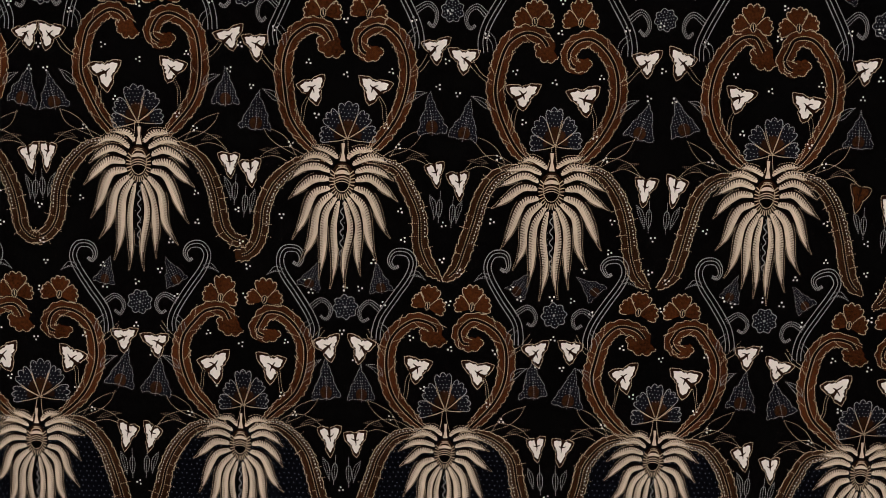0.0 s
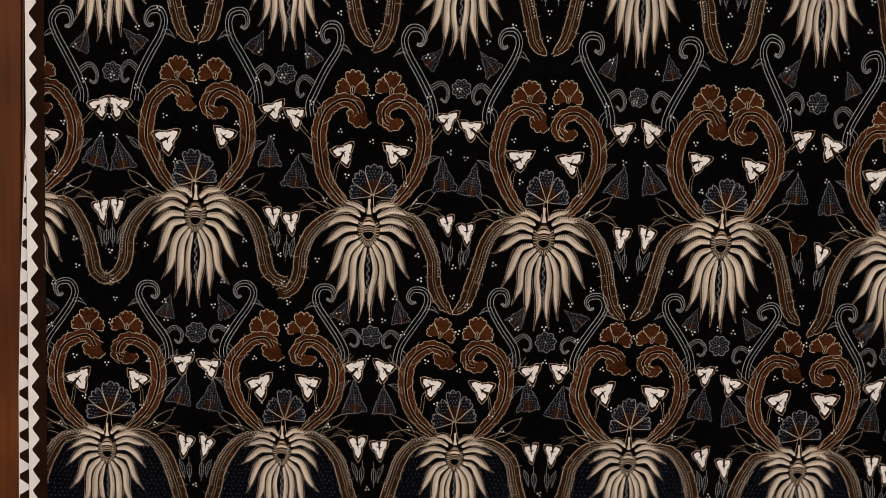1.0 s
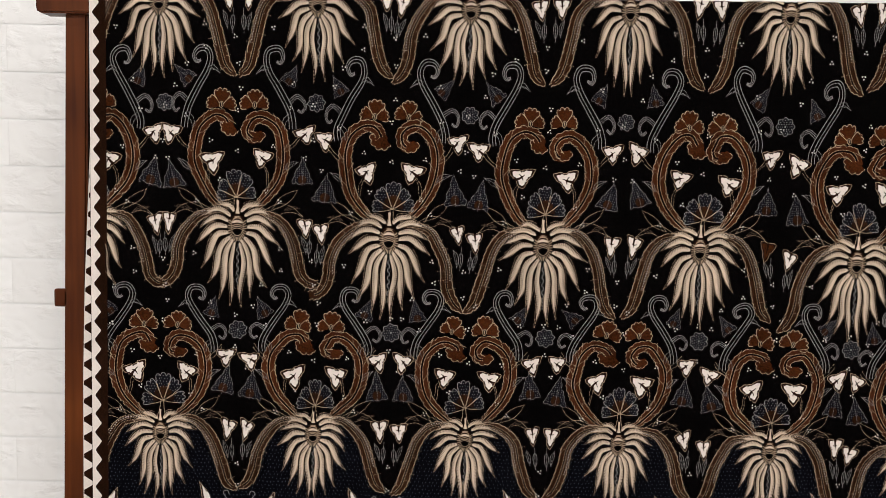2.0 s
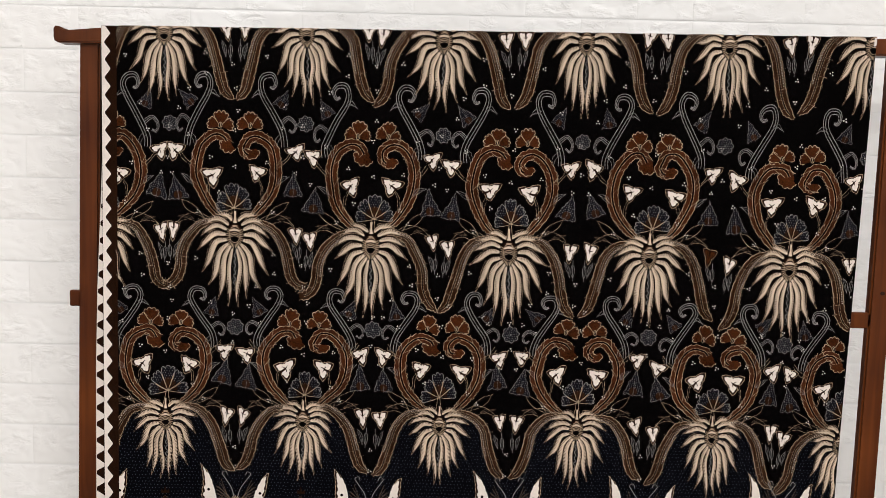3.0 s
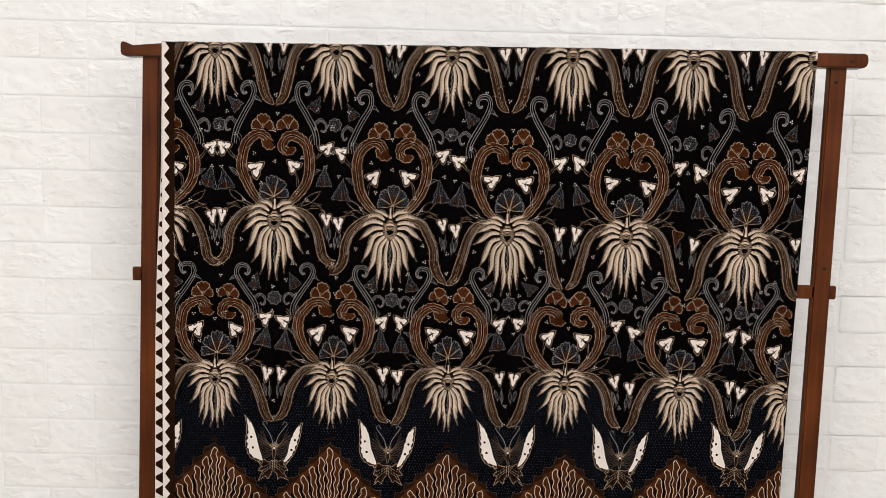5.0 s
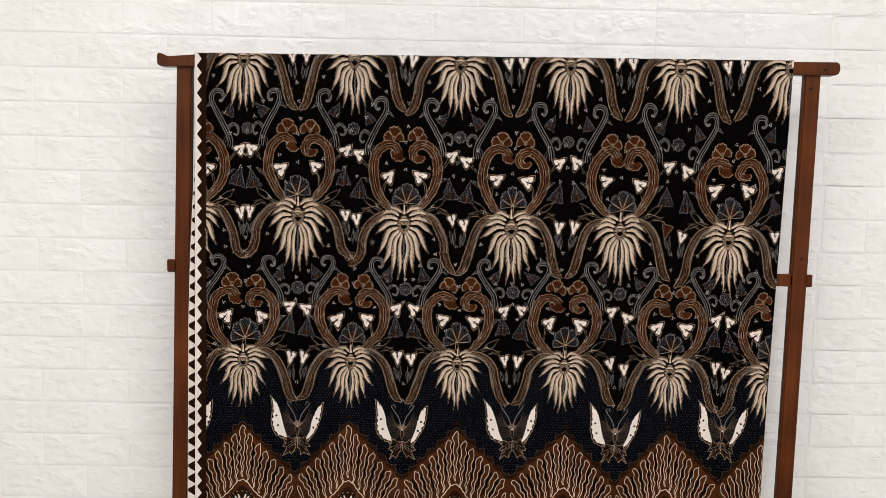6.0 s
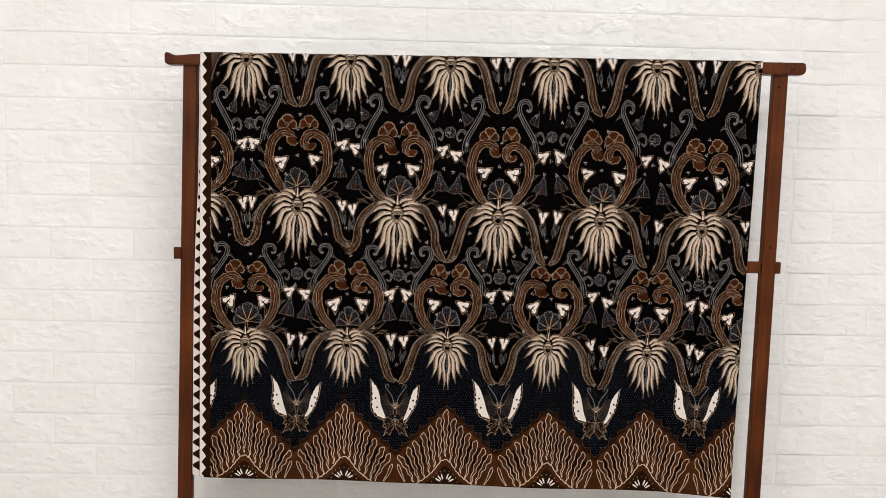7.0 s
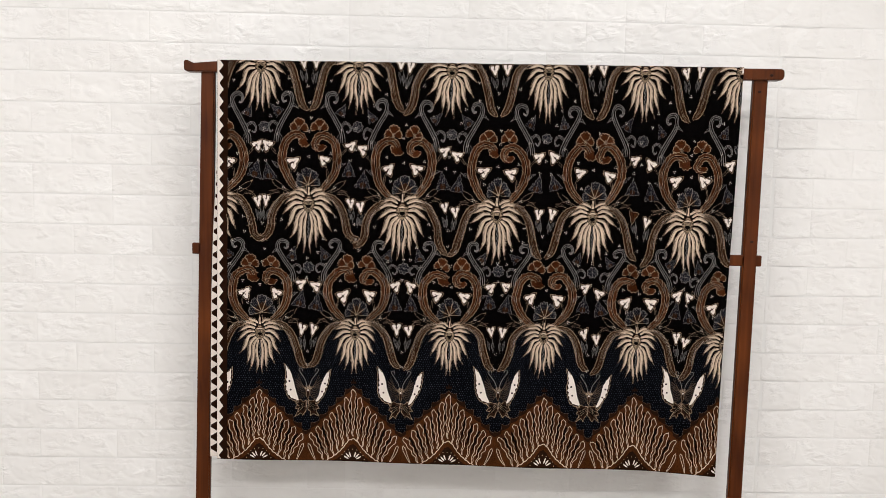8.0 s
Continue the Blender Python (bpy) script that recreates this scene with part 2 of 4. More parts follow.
def slice_at(q, axis, limit, sign):
    """The part of a convex piece on one side of a line."""
    out = []
    for a, b in zip(q, q[1:] + q[:1]):
        da, db = sign * (a[axis] - limit), sign * (b[axis] - limit)
        if da >= 0:
            out.append(a)
        if da * db < 0:
            f = da / (da - db)
            out.append((a[0] + f * (b[0] - a[0]), a[1] + f * (b[1] - a[1])))
    return out


def spline(points, step=4.0):
    """A smooth line through the points, sampled at even steps."""
    p = np.array(points, float)
    p = np.vstack([2 * p[0] - p[1], p, 2 * p[-1] - p[-2]])
    out = []
    for a, b, c, d in zip(p, p[1:], p[2:], p[3:]):
        for f in np.linspace(0, 1, 14, endpoint=False):
            out.append(0.5 * (2 * b + (c - a) * f + (2 * a - 5 * b + 4 * c - d) * f * f + (3 * b - a - 3 * c + d) * f ** 3))
    out.append(p[-2])
    return even(np.array(out), step)


def even(line, step):
    d = np.r_[0, np.cumsum(np.hypot(*np.diff(line, axis=0).T))]
    n = max(2, int(round(d[-1] / step)) + 1)
    s = np.linspace(0, d[-1], n)
    return np.c_[np.interp(s, d, line[:, 0]), np.interp(s, d, line[:, 1])]


def side_of(line):
    g = np.gradient(line, axis=0)
    g /= np.maximum(1e-9, np.hypot(*g.T))[:, None]
    return np.c_[-g[:, 1], g[:, 0]]


def band(ink, a, b, colour, layer):
    for i in range(len(a) - 1):
        ink.poly([a[i], a[i + 1], b[i + 1], b[i]], colour, layer)


def stroke(ink, line, width, colour, layer):
    n = side_of(line) * (np.array(width).reshape(-1, 1) / 2)
    band(ink, line + n, line - n, colour, layer)


def dotted(ink, line, colour, layer, pitch=5.2, size=2.6, long=1.85):
    """A row of canting dots, slightly uneven."""
    pitch, size = pitch * 0.80, size * 0.86
    line = even(np.array(line, float), pitch)
    g = np.gradient(line, axis=0)
    for p, t in zip(line, g):
        r = size / 2 * random.uniform(0.85, 1.15)
        t = t / max(1e-9, math.hypot(*t))
        n = np.array((-t[1], t[0])) * r
        l = t * r * long
        ink.poly([p + l, p + 0.5 * l + n, p - 0.5 * l + n, p - l, p - 0.5 * l - n, p + 0.5 * l - n], colour, layer)


def dot(ink, x, y, r, colour, layer, sides=6):
    turn = random.uniform(0, 1)
    ink.poly([(x + r * math.cos(turn + k * math.tau / sides), y + r * math.sin(turn + k * math.tau / sides)) for k in range(sides)], colour, layer)


def blob(ink, cx, cy, rim, colour, layer):
    """A filled outline that can be seen whole from its middle."""
    for a, b in zip(rim, np.roll(rim, -1, axis=0)):
        ink.poly([(cx, cy), a, b], colour, layer)


def inside(rim, x, y):
    hit, n = False, len(rim)
    for i in range(n):
        (x0, y0), (x1, y1) = rim[i], rim[(i + 1) % n]
        if (y0 > y) != (y1 > y) and x < (x1 - x0) * (y - y0) / (y1 - y0) + x0:
            hit = not hit
    return hit


def closed(rim):
    return np.vstack([rim, rim[:1]])


def jag(n, size, period):
    """Saw-toothed swelling of an edge, as hand-drawn leaf margins have it."""
    i = np.arange(n)
    return size * (np.abs(np.sin(i * math.pi / period + random.random() * 3)) ** 0.7 - 0.5) + np.array([random.uniform(-0.5, 0.5) for _ in i])


def jit(points, amount):
    return [(x + random.uniform(-amount, amount), y + random.uniform(-amount, amount)) for x, y in points]


# petals of one half blossom: the midline from the heart outwards, half width
PETALS = [
    ([(9, 41), (24, 53), (42, 57), (61, 55)], 5.6),
    ([(19, 30), (40, 41), (64, 42), (89, 34)], 6.0),
    ([(24, 17), (50, 25), (78, 18), (104, 4)], 6.6),
    ([(26, 3), (54, 4), (80, -14), (105, -38)], 7.4),
    ([(24, -12), (53, -22), (74, -64), (96, -102)], 8.0),
    ([(18, -22), (43, -48), (54, -100), (70, -146)], 8.4),
    ([(11, -29), (28, -62), (33, -116), (42, -174)], 8.0),
    ([(6, -36), (15, -82), (11, -138), (15, -194)], 6.0),
]


def blossom(u, v, size):
    scale = (size * random.uniform(0.88, 0.95), size * random.uniform(0.95, 1.01), random.uniform(-1.5, 1.5))
    ink = Ink(u, v, *scale)
    # the dark oval between the lowest petals, with its wavy thread
    oval = np.array([(13 * math.sin(a) * (1 - 0.25 * math.cos(a)), -90 + 62 * math.cos(a)) for a in np.linspace(0, math.tau, 36, endpoint=False)])
    blob(ink, 0, -90, oval, "black", 1)
    dotted(ink, closed(oval), "grey", 2, 5.5, 1.7)
    wave = np.array([(3.2 * math.sin(y * 0.33) + 1.5, -40 - y) for y in np.arange(0, 108, 3.0)])
    stroke(ink, wave, 1.9, "grey", 2)
    for y in range(-130, -50, 11):
        dot(ink, random.choice((-5, 6)) + random.uniform(-1, 1), y, 0.9, "grey", 2)
    # the heart: ring of stubs, banded barrel and dark eye
    rim = np.array([(23 * math.cos(a), 2 + 32 * math.sin(a)) for a in np.linspace(0, math.tau, 32, endpoint=False)])
    blob(ink, 0, 2, rim, "darkbrown", 5.2)
    for a in np.linspace(math.radians(150), math.radians(390), 22):
        p, q = np.array((16 * math.cos(a), 1 + 24 * math.sin(a))), np.array((24.5 * math.cos(a), 2 + 35 * math.sin(a)))
        stroke(ink, even(np.array([p, q]), 5), 1.7, "tan", 5.5)
        d = (q - p) / np.hypot(*(q - p)) * 2.2
        stroke(ink, even(np.array([p + d, q - d]), 5) + np.array((-d[1], d[0])) * 0.9, 1.0, "black", 5.6)
    barrel = np.array([(15.5 * math.cos(a), 4 + 23 * math.sin(a)) for a in np.linspace(0, math.tau, 28, endpoint=False)])
    blob(ink, 0, 4, barrel, "darkbrown", 5.8)
    eye = np.array([(14 * math.cos(a), -9 + 12.5 * math.sin(a)) for a in np.linspace(0, math.tau, 24, endpoint=False)])
    blob(ink, 0, -9, eye, "black", 6)
    dotted(ink, closed(barrel), "tan", 6.2, 3.6, 1.9)
    for y, half, wide, colour in ((17, 13, 6.5, "cream"), (9, 15.5, 1.8, "tan"), (4.5, 15.5, 1.8, "tan"), (0, 15, 1.4, "tan"), (25, 11, 1.6, "tan"), (29, 9, 1.3, "tan")):
        arc = np.array([(x, y - 5.5 * (x / 15) ** 2) for x in np.linspace(-half, half, 11)])
        stroke(ink, arc, wide * (1 - 0.6 * np.abs(np.linspace(-1, 1, 11)) ** 3), colour, 6.4)
    # stem up into the fan
    for a, b, c in ((8.5, 6, "darkbrown"), (5.5, 3.2, "cream")):
        ink.poly([(-a, 36), (a, 36), (b * 0.6, 52), (-b * 0.6, 52)], c, 5.2 if c == "darkbrown" else 5.9)
        ink.poly([(-b * 0.6, 52), (b * 0.6, 52), (b, 68), (-b, 68)], c, 5.2 if c == "darkbrown" else 5.9)
    whole = ink.done("blossom", "cream palm-like blossom with combed drooping petals")
    for mirror in (-1, 1):
        for k, (points, half) in enumerate(PETALS):
            ink = Ink(u, v, *scale)
            deep = 2 + 0.4 * k
            points = jit(points[:1], 0.8) + jit(points[1:-1], 2.4) + jit(points[-1:], 7.0)
            mid = spline(points, 3.0)
            far = np.linspace(0, 1, len(mid))
            sway = random.uniform(1.5, 3.8) * (0.5 if k < 4 else 1.0) * np.sin(math.tau * 1.1 * far ** 1.3 + random.uniform(-0.9, 0.9)) * far
            mid += sway[:, None] * ((0.3, 1.0) if k < 4 else (1.0, 0.2))
            mid[:, 0] *= mirror
            f = np.linspace(0, 1, len(mid))
            half *= random.uniform(0.85, 1.0)
            w = half * np.interp(f, [0, 0.12, 0.38, 0.58, 0.76, 0.87, 1], [0.45, 0.75, 1.0, 0.9, 0.5, 0.1, 0.0])
            n = side_of(mid) * mirror
            # dark ground of the petal, wider on the upper side, with its thin wax rims running out to the tip
            up = w * 0.72 + 6.4 * np.interp(f, [0, 0.2, 0.75, 1], [0.5, 1, 0.8, 0.1])
            low = w + 1.6 * np.interp(f, [0, 0.7, 1], [0.4, 1, 0.2])
            band(ink, mid + n * up[:, None], mid - n * low[:, None], "gap", deep)
            dotted(ink, (mid + n * (up + 0.2)[:, None])[int(len(mid) * 0.3):], "tan", deep + 0.12, 4.2, 1.3)
            late = int(len(mid) * 0.55)
            dotted(ink, (mid - n * (low + 0.5)[:, None])[late:], "tan", deep + 0.12, 4.2, 1.5)
            last = int(len(mid) * 0.9)
            band(ink, (mid + n * (w * 0.72)[:, None])[:last], (mid - n * w[:, None])[:last], "cream", deep + 0.15)
            # comb of wax beads on the upper edge and fine hatching across
            line = even(mid, 4.6)
            ln = side_of(line) * mirror
            lw = np.interp(np.linspace(0, 1, len(line)), f, w)
            lg = np.gradient(line, axis=0)
            lg /= np.maximum(1e-9, np.hypot(*lg.T))[:, None]
            for p, q, ww, d in zip(line[1:-2], ln[1:-2], lw[1:-2], lg[1:-2]):
                if ww < 2.2:
                    continue
                dot(ink, *(p + q * (ww * 0.72 + 0.9)), 1.75 * random.uniform(0.85, 1.1), "cream", deep + 0.2)
                a, b = p + q * (ww * 0.72 + 0.4) + d * 2.3, p - q * ww * 0.1 + d * 4.6
                ink.poly([a - d * 1.35, b - d * 0.3, b + d * 0.3, a + d * 1.35], "gap", deep + 0.25)
                if ww > 3.4 and random.random() < 0.9:
                    a, b = p - q * ww * 0.95 + d * 3.6, p - q * ww * 0.3 + d * 5.0
                    ink.poly([a - d * 0.7, b - d * 0.3, b + d * 0.3, a + d * 0.7], "tan", deep + 0.25)
            ink.done("petal", parent=whole)


def fan_bloom(u, v, size):
    """Five scalloped lobes spread from a stalk, dotted towards the rim."""
    ink = Ink(u, v, size * random.uniform(0.95, 1.06), size * random.uniform(0.94, 1.04), random.uniform(-4, 4))
    base = np.array((2.0, 84.0))
    lobes = jit([(183, 19), (143, 21), (95, 24), (48, 21), (6, 18)], 2)
    for k, (a0, spread) in enumerate(lobes):
        reach = 52 + random.uniform(-3, 3) + (6 if k == 2 else 0)
        rim = []
        for f in np.linspace(-1, 1, 19):
            a = radians(a0 + f * spread)
            r = reach * (0.80 + 0.20 * math.sqrt(max(0, 1 - abs(f) ** 3))) * (0.93 + 0.13 * abs(math.sin(1.5 * math.pi * (f + 1))) ** 0.8)
            rim.append(base + r * np.array((0.88 * math.cos(a), 1.04 * math.sin(a))))
        rim = np.array(rim)
        for a, b in zip(rim, rim[1:]):
            ink.poly([base, a, b], "leafblue", 1.5 + 0.1 * (k % 2))
        dotted(ink, rim, "grey", 2.5, 4.0, 2.0)
        for edge in (rim[0], rim[-1]):
            bend = base + (edge - base) * 0.5 + np.array((0, -4))
            dotted(ink, spline([base + (0, -6), bend, edge], 4), "tan", 2.4, 4.4, 1.9)
        core = base + (rim - base) * 0.5
        for a, b in zip(core, core[1:]):
            ink.poly([base, a, b], "garland" if k in (2, 3) else "darkbrown", 1.9)
        whole = np.vstack([[base], rim])
        mid = base + (whole - base) * 0.95
        for gx in np.arange(-66, 70, 6.6):
            for gy in np.arange(66, 165, 6.6):
                x, y = gx + random.uniform(-1, 1) + 3.3 * (int(gy / 6.6) % 2), gy + random.uniform(-1, 1)
                if math.hypot(x - base[0], y - base[1]) > 0.47 * reach and inside(mid, x, y):
                    dot(ink, x, y, 0.95, "grey", 2.4)
    for s in (-1, 1):
        dotted(ink, spline([(s * 9, 42), (s * 5, 60), (s * 3, 80)], 4), "tan", 2.4, 4.2, 1.8)
    ink.done("fan_bloom", "blue-black dotted fan-shaped bloom")


ARM = [(30, 42), (62, 70), (92, 112), (108, 160), (106, 208), (92, 245), (66, 268), (40, 268), (25, 252)]
HOOKS = {"hook": [(23, 236), (30, 224)], "spiral": [(22, 234), (34, 222), (50, 226), (56, 236)]}


def scroll_arm(u, v, mirror, size, hook, tall):
    ink = Ink(u, v, mirror * size * random.uniform(0.97, 1.03), tall * random.uniform(0.98, 1.02), random.uniform(-1.5, 1.5))
    line = spline(jit(ARM + HOOKS[hook], 3.2), 3.4)
    n, k = side_of(line), len(line)
    f = np.linspace(0, 1, k)
    w = np.interp(f, [0, 0.12, 0.4, 0.7, 0.88, 0.96, 1], [4, 12, 15.2, 14.4, 13, 12, 3])
    a = line + n * (w - 0.6 + jag(k, 3.8, 3.3) + jag(k, 2.0, 7.7))[:, None]
    b = line - n * (w - 0.6 + jag(k, 3.8, 3.6) + jag(k, 2.0, 8.3))[:, None]
    band(ink, a, b, "brown", 1.2)
    # the scalloped head in which the curl ends
    base, first, last, reach = ((18, 250), 8, -128, 33) if hook == "hook" else ((42, 236), -8, -176, 25)
    reach *= random.uniform(0.92, 1.15)
    rim = []
    for g in np.linspace(0, 1, 34):
        t = radians(first + (last - first) * g)
        r = reach * (0.86 + 0.16 * abs(math.sin(g * math.pi * 4.5)) ** 0.7) * (0.78 + 0.22 * math.sin(math.pi * g) ** 0.5)
        rim.append((base[0] + r * math.cos(t), base[1] + r * math.sin(t)))
    for p, q in zip(rim, rim[1:]):
        ink.poly([base, p, q], "brown", 1.25)
    dotted(ink, rim, "tan", 2.6, 4.6, 2.0)
    for edge in (a, b):
        dotted(ink, edge[:int(k * 0.92)], "tan", 2.6, 4.6, 1.8)
    cut = slice(3, int(k * 0.93))
    stroke(ink, line[cut], 3.4, "black", 2)
    for s in (-3.2, 3.2):
        dotted(ink, (line + n * s)[cut], "tan", 2.6, 4.6, 1.6)
    for i in range(8, k - 8, 9):
        side = -1 if (i // 9) % 2 else 1
        p = line[i] + n[i] * side * 4
        q = line[min(k - 1, i + 4)] + n[min(k - 1, i + 4)] * side * w[i] * 0.95
        dotted(ink, np.array([p, q]), "tan", 2.4, 4.6, 1.5)
        if random.random() < 0.55:
            out = q + (q - p) / max(1e-9, np.hypot(*(q - p))) * random.uniform(5, 9)
            dotted(ink, np.array([q, out]), "tan", 2.4, 4.2, 1.7)
    ink.done("scroll_arm", "brown curling horn-shaped scroll with beaded wax edges")


def carnation(u, v, mirror, size, tall):
    """Three scalloped lobes spread round a small dark pip."""
    turn = random.uniform(-16, 12)
    ink = Ink(u + mirror * size * S * 40, v + tall * S * 288, mirror * size * random.uniform(0.92, 1.04), size * random.uniform(0.96, 1.08), turn)
    base = np.array((0.0, 3.0))
    for k, (a0, spread, reach) in enumerate(((166, 35, 33), (94, 38, 38), (20, 36, 34))):
        a0, reach = a0 + random.uniform(-5, 5), reach * random.uniform(0.92, 1.08)
        rim = []
        for f in np.linspace(-1, 1, 25):
            a = radians(a0 + f * spread)
            r = reach * (0.70 + 0.30 * math.sqrt(max(0, 1 - abs(f) ** 3))) * (0.93 + 0.14 * abs(math.sin(2 * math.pi * (f + 1))) ** 0.8)
            rim.append(base + r * np.array((math.cos(a), math.sin(a))))
        rim = np.array(rim)
        for a, b in zip(rim, rim[1:]):
            ink.poly([base, a, b], "brown", 1.6 + 0.12 * k)
        dotted(ink, rim, "tan", 2.8, 4.2, 2.0)
        if k < 2:
            dotted(ink, np.array([base + (rim[0] - base) * 0.35, rim[0]]), "tan", 2.9, 4.2, 1.8)
    pip = np.array([(4.6 * math.cos(a), 6 + 7.5 * math.sin(a)) for a in np.linspace(0, math.tau, 16, endpoint=False)])
    blob(ink, 0, 6, pip, "black", 3.2)
    dotted(ink, closed(pip), "tan", 3.4, 3.6, 1.7)
    stroke(ink, even(np.array([(-0.5, 2.0), (0.5, 11)]), 4), 1.4, "tan", 3.4)
    ink.done("carnation", "brown three-lobed carnation head")


GARLAND = [(30, 37), (62, 37), (95, 24), (122, -10), (137, -58), (147, -108), (160, -145), (183, -168)]


def garland(u, v, mirror, size, round_end, fall):
    ink = Ink(u, v, mirror * size * random.uniform(0.98, 1.02), size * random.uniform(0.98, 1.02))
    line = spline(jit(GARLAND[:-2], 3.2) + ([(152, -138), (168, -160), (190, -166)] if round_end else GARLAND[-2:]), 3.4)
    line[:, 1] = np.where(line[:, 1] < 0, line[:, 1] * fall, line[:, 1])
    n, k = side_of(line), len(line)
    f = np.linspace(0, 1, k)
    w = np.interp(f, [0, 0.12, 0.35, 0.8, 0.93, 1], [3, 8, 12, 13, 10.5, 9 if round_end else 2])
    a = line + n * (w + jag(k, 3.2, 2.6) + jag(k, 2.0, 6.1))[:, None]
    b = line - n * (w + jag(k, 3.2, 2.9) + jag(k, 2.0, 6.7))[:, None]
    band(ink, a, b, "garland", 1.4)
    for edge in (a, b):
        dotted(ink, edge, "tan", 2.6, 4.8, 2.0)
    cut = slice(4, int(k * 0.96))
    stroke(ink, line[cut], 2.2, "black", 2)
    for s in (-2.4, 2.4):
        dotted(ink, (line + n * s)[cut], "tan", 2.6, 5.0, 1.5)
    side = random.choice((-0.72, 0.72))
    dotted(ink, (line + n * (w * side)[:, None])[4:int(k * 0.7)], "dot", 2.6, 8.0, 2.7, 1.0)
    for i in range(10, k - 6, 7):
        edge = a if random.random() < 0.5 else b
        out = edge[i] + (edge[i] - line[i]) / max(1e-9, np.hypot(*(edge[i] - line[i]))) * random.uniform(3, 7)
        dotted(ink, np.array([line[i] * 0.6 + edge[i] * 0.4, out]), "tan", 2.5, 4.4, 1.5)
    ink.done("garland", "olive-brown beaded garland ribbon")


def white_leaf(u, v, turn, size, mirror=1, fill="white"):
    """A three-cornered white leaf with a brown rim and a dark forked vein."""
    ink = Ink(u, v, mirror * size * random.uniform(0.9, 1.08), size * random.uniform(0.9, 1.08), turn)
    phase, pull = random.uniform(0, 6), [random.uniform(0.75, 1.15) for _ in range(3)]

    def rim(scale, wob, body, tip, power):
        """A three-cornered outline with drawn-out tips and a wavy margin."""
        out = []
        for a in np.linspace(0, math.tau, 48, endpoint=False):
            turns = (a - math.pi / 2) / (math.tau / 3)
            corner = int(round(turns)) % 3
            c = 1 - 2 * abs(turns - round(turns))
            r = body + tip * pull[corner] * c ** power
            r *= 1 + wob * math.cos(13 * a + phase) * (1 - c ** 3) + wob * random.uniform(-1, 1) * (1 - c)
            out.append((scale * r * math.cos(a), scale * r * 1.08 * math.sin(a)))
        return np.array(out)

    outer = rim(1.0, 0.05, 16.0, 20.0, 1.5)
    blob(ink, 0, 0, outer, "darkbrown", 1.7)
    dotted(ink, closed(outer), "tan", 2.8, 4.2, 1.9)
    blob(ink, 0, 0, rim(0.85, 0.12, 14.5, 17.5, 1.5), fill, 2.4)
    heart = jit([(0, -2)], 2.5)[0]
    for end, w0, w1 in (((1, -19), 4.2, 9.0), ((9.5, -5), 3.8, 1.6), ((-9.5, -5), 3.8, 1.6), ((0, 9), 3.8, 1.4)):
        end = jit([end], 2.0)[0]
        prong = spline([heart, ((heart[0] + end[0]) / 2 + random.uniform(-1.5, 1.5), (heart[1] + end[1]) / 2 + 1.0), end], 3)
        stroke(ink, prong, np.linspace(w0, w1, len(prong)), "darkbrown", 3 + 0.1 * (w0 + end[0] * 0.01))
    if fill == "white":
        ink.done("white_leaf", "small white leaf with a dark forked vein")
    else:
        ink.done("brown_leaf", "small leaf overdyed rust brown")


def dotted_leaf(u, v, turn, size, mirror=1):
    ink = Ink(u, v, mirror * size * random.uniform(0.92, 1.06), size * random.uniform(0.92, 1.06), turn)
    half = [(0, 46), (5, 33), (11, 20), (14, 11), (20, 2), (23, -10), (28, -20), (29, -27), (18, -26), (7, -27)]
    rim = np.array(jit(half + [(-x, y) for x, y in half[:0:-1]], 2.4))
    rim = even(spline(closed(rim), 2.5), 3.4)[:-1]
    rim = rim * (1 + 0.045 * np.sin(np.arange(len(rim)) * 1.3))[:, None]
    blob(ink, 0, -4, rim, "leafblue", 1.5)
    dotted(ink, closed(rim), "grey", 2.6, 4.4, 1.6)
    blob(ink, 0, -16, np.array([(12 * math.cos(a), -16 + 13 * math.sin(a)) for a in np.linspace(0, math.tau, 14, endpoint=False)]), "garland", 1.9)
    dotted(ink, spline([(0, -30), (1, -10), (0, 12)]), "grey", 2.4, 5, 1.5)
    for gx in np.arange(-24, 25, 5.6):
        for gy in np.arange(-26, 36, 5.6):
            x, y = gx + random.uniform(-0.8, 0.8), gy + random.uniform(-0.8, 0.8)
            if math.hypot(x, y + 18) > 13 and inside(rim, x * 1.12, y * 1.1):
                dot(ink, x, y, 0.9, "grey", 2.4)
    ink.done("dotted_leaf", "blue-black leaf filled with fine white dots")


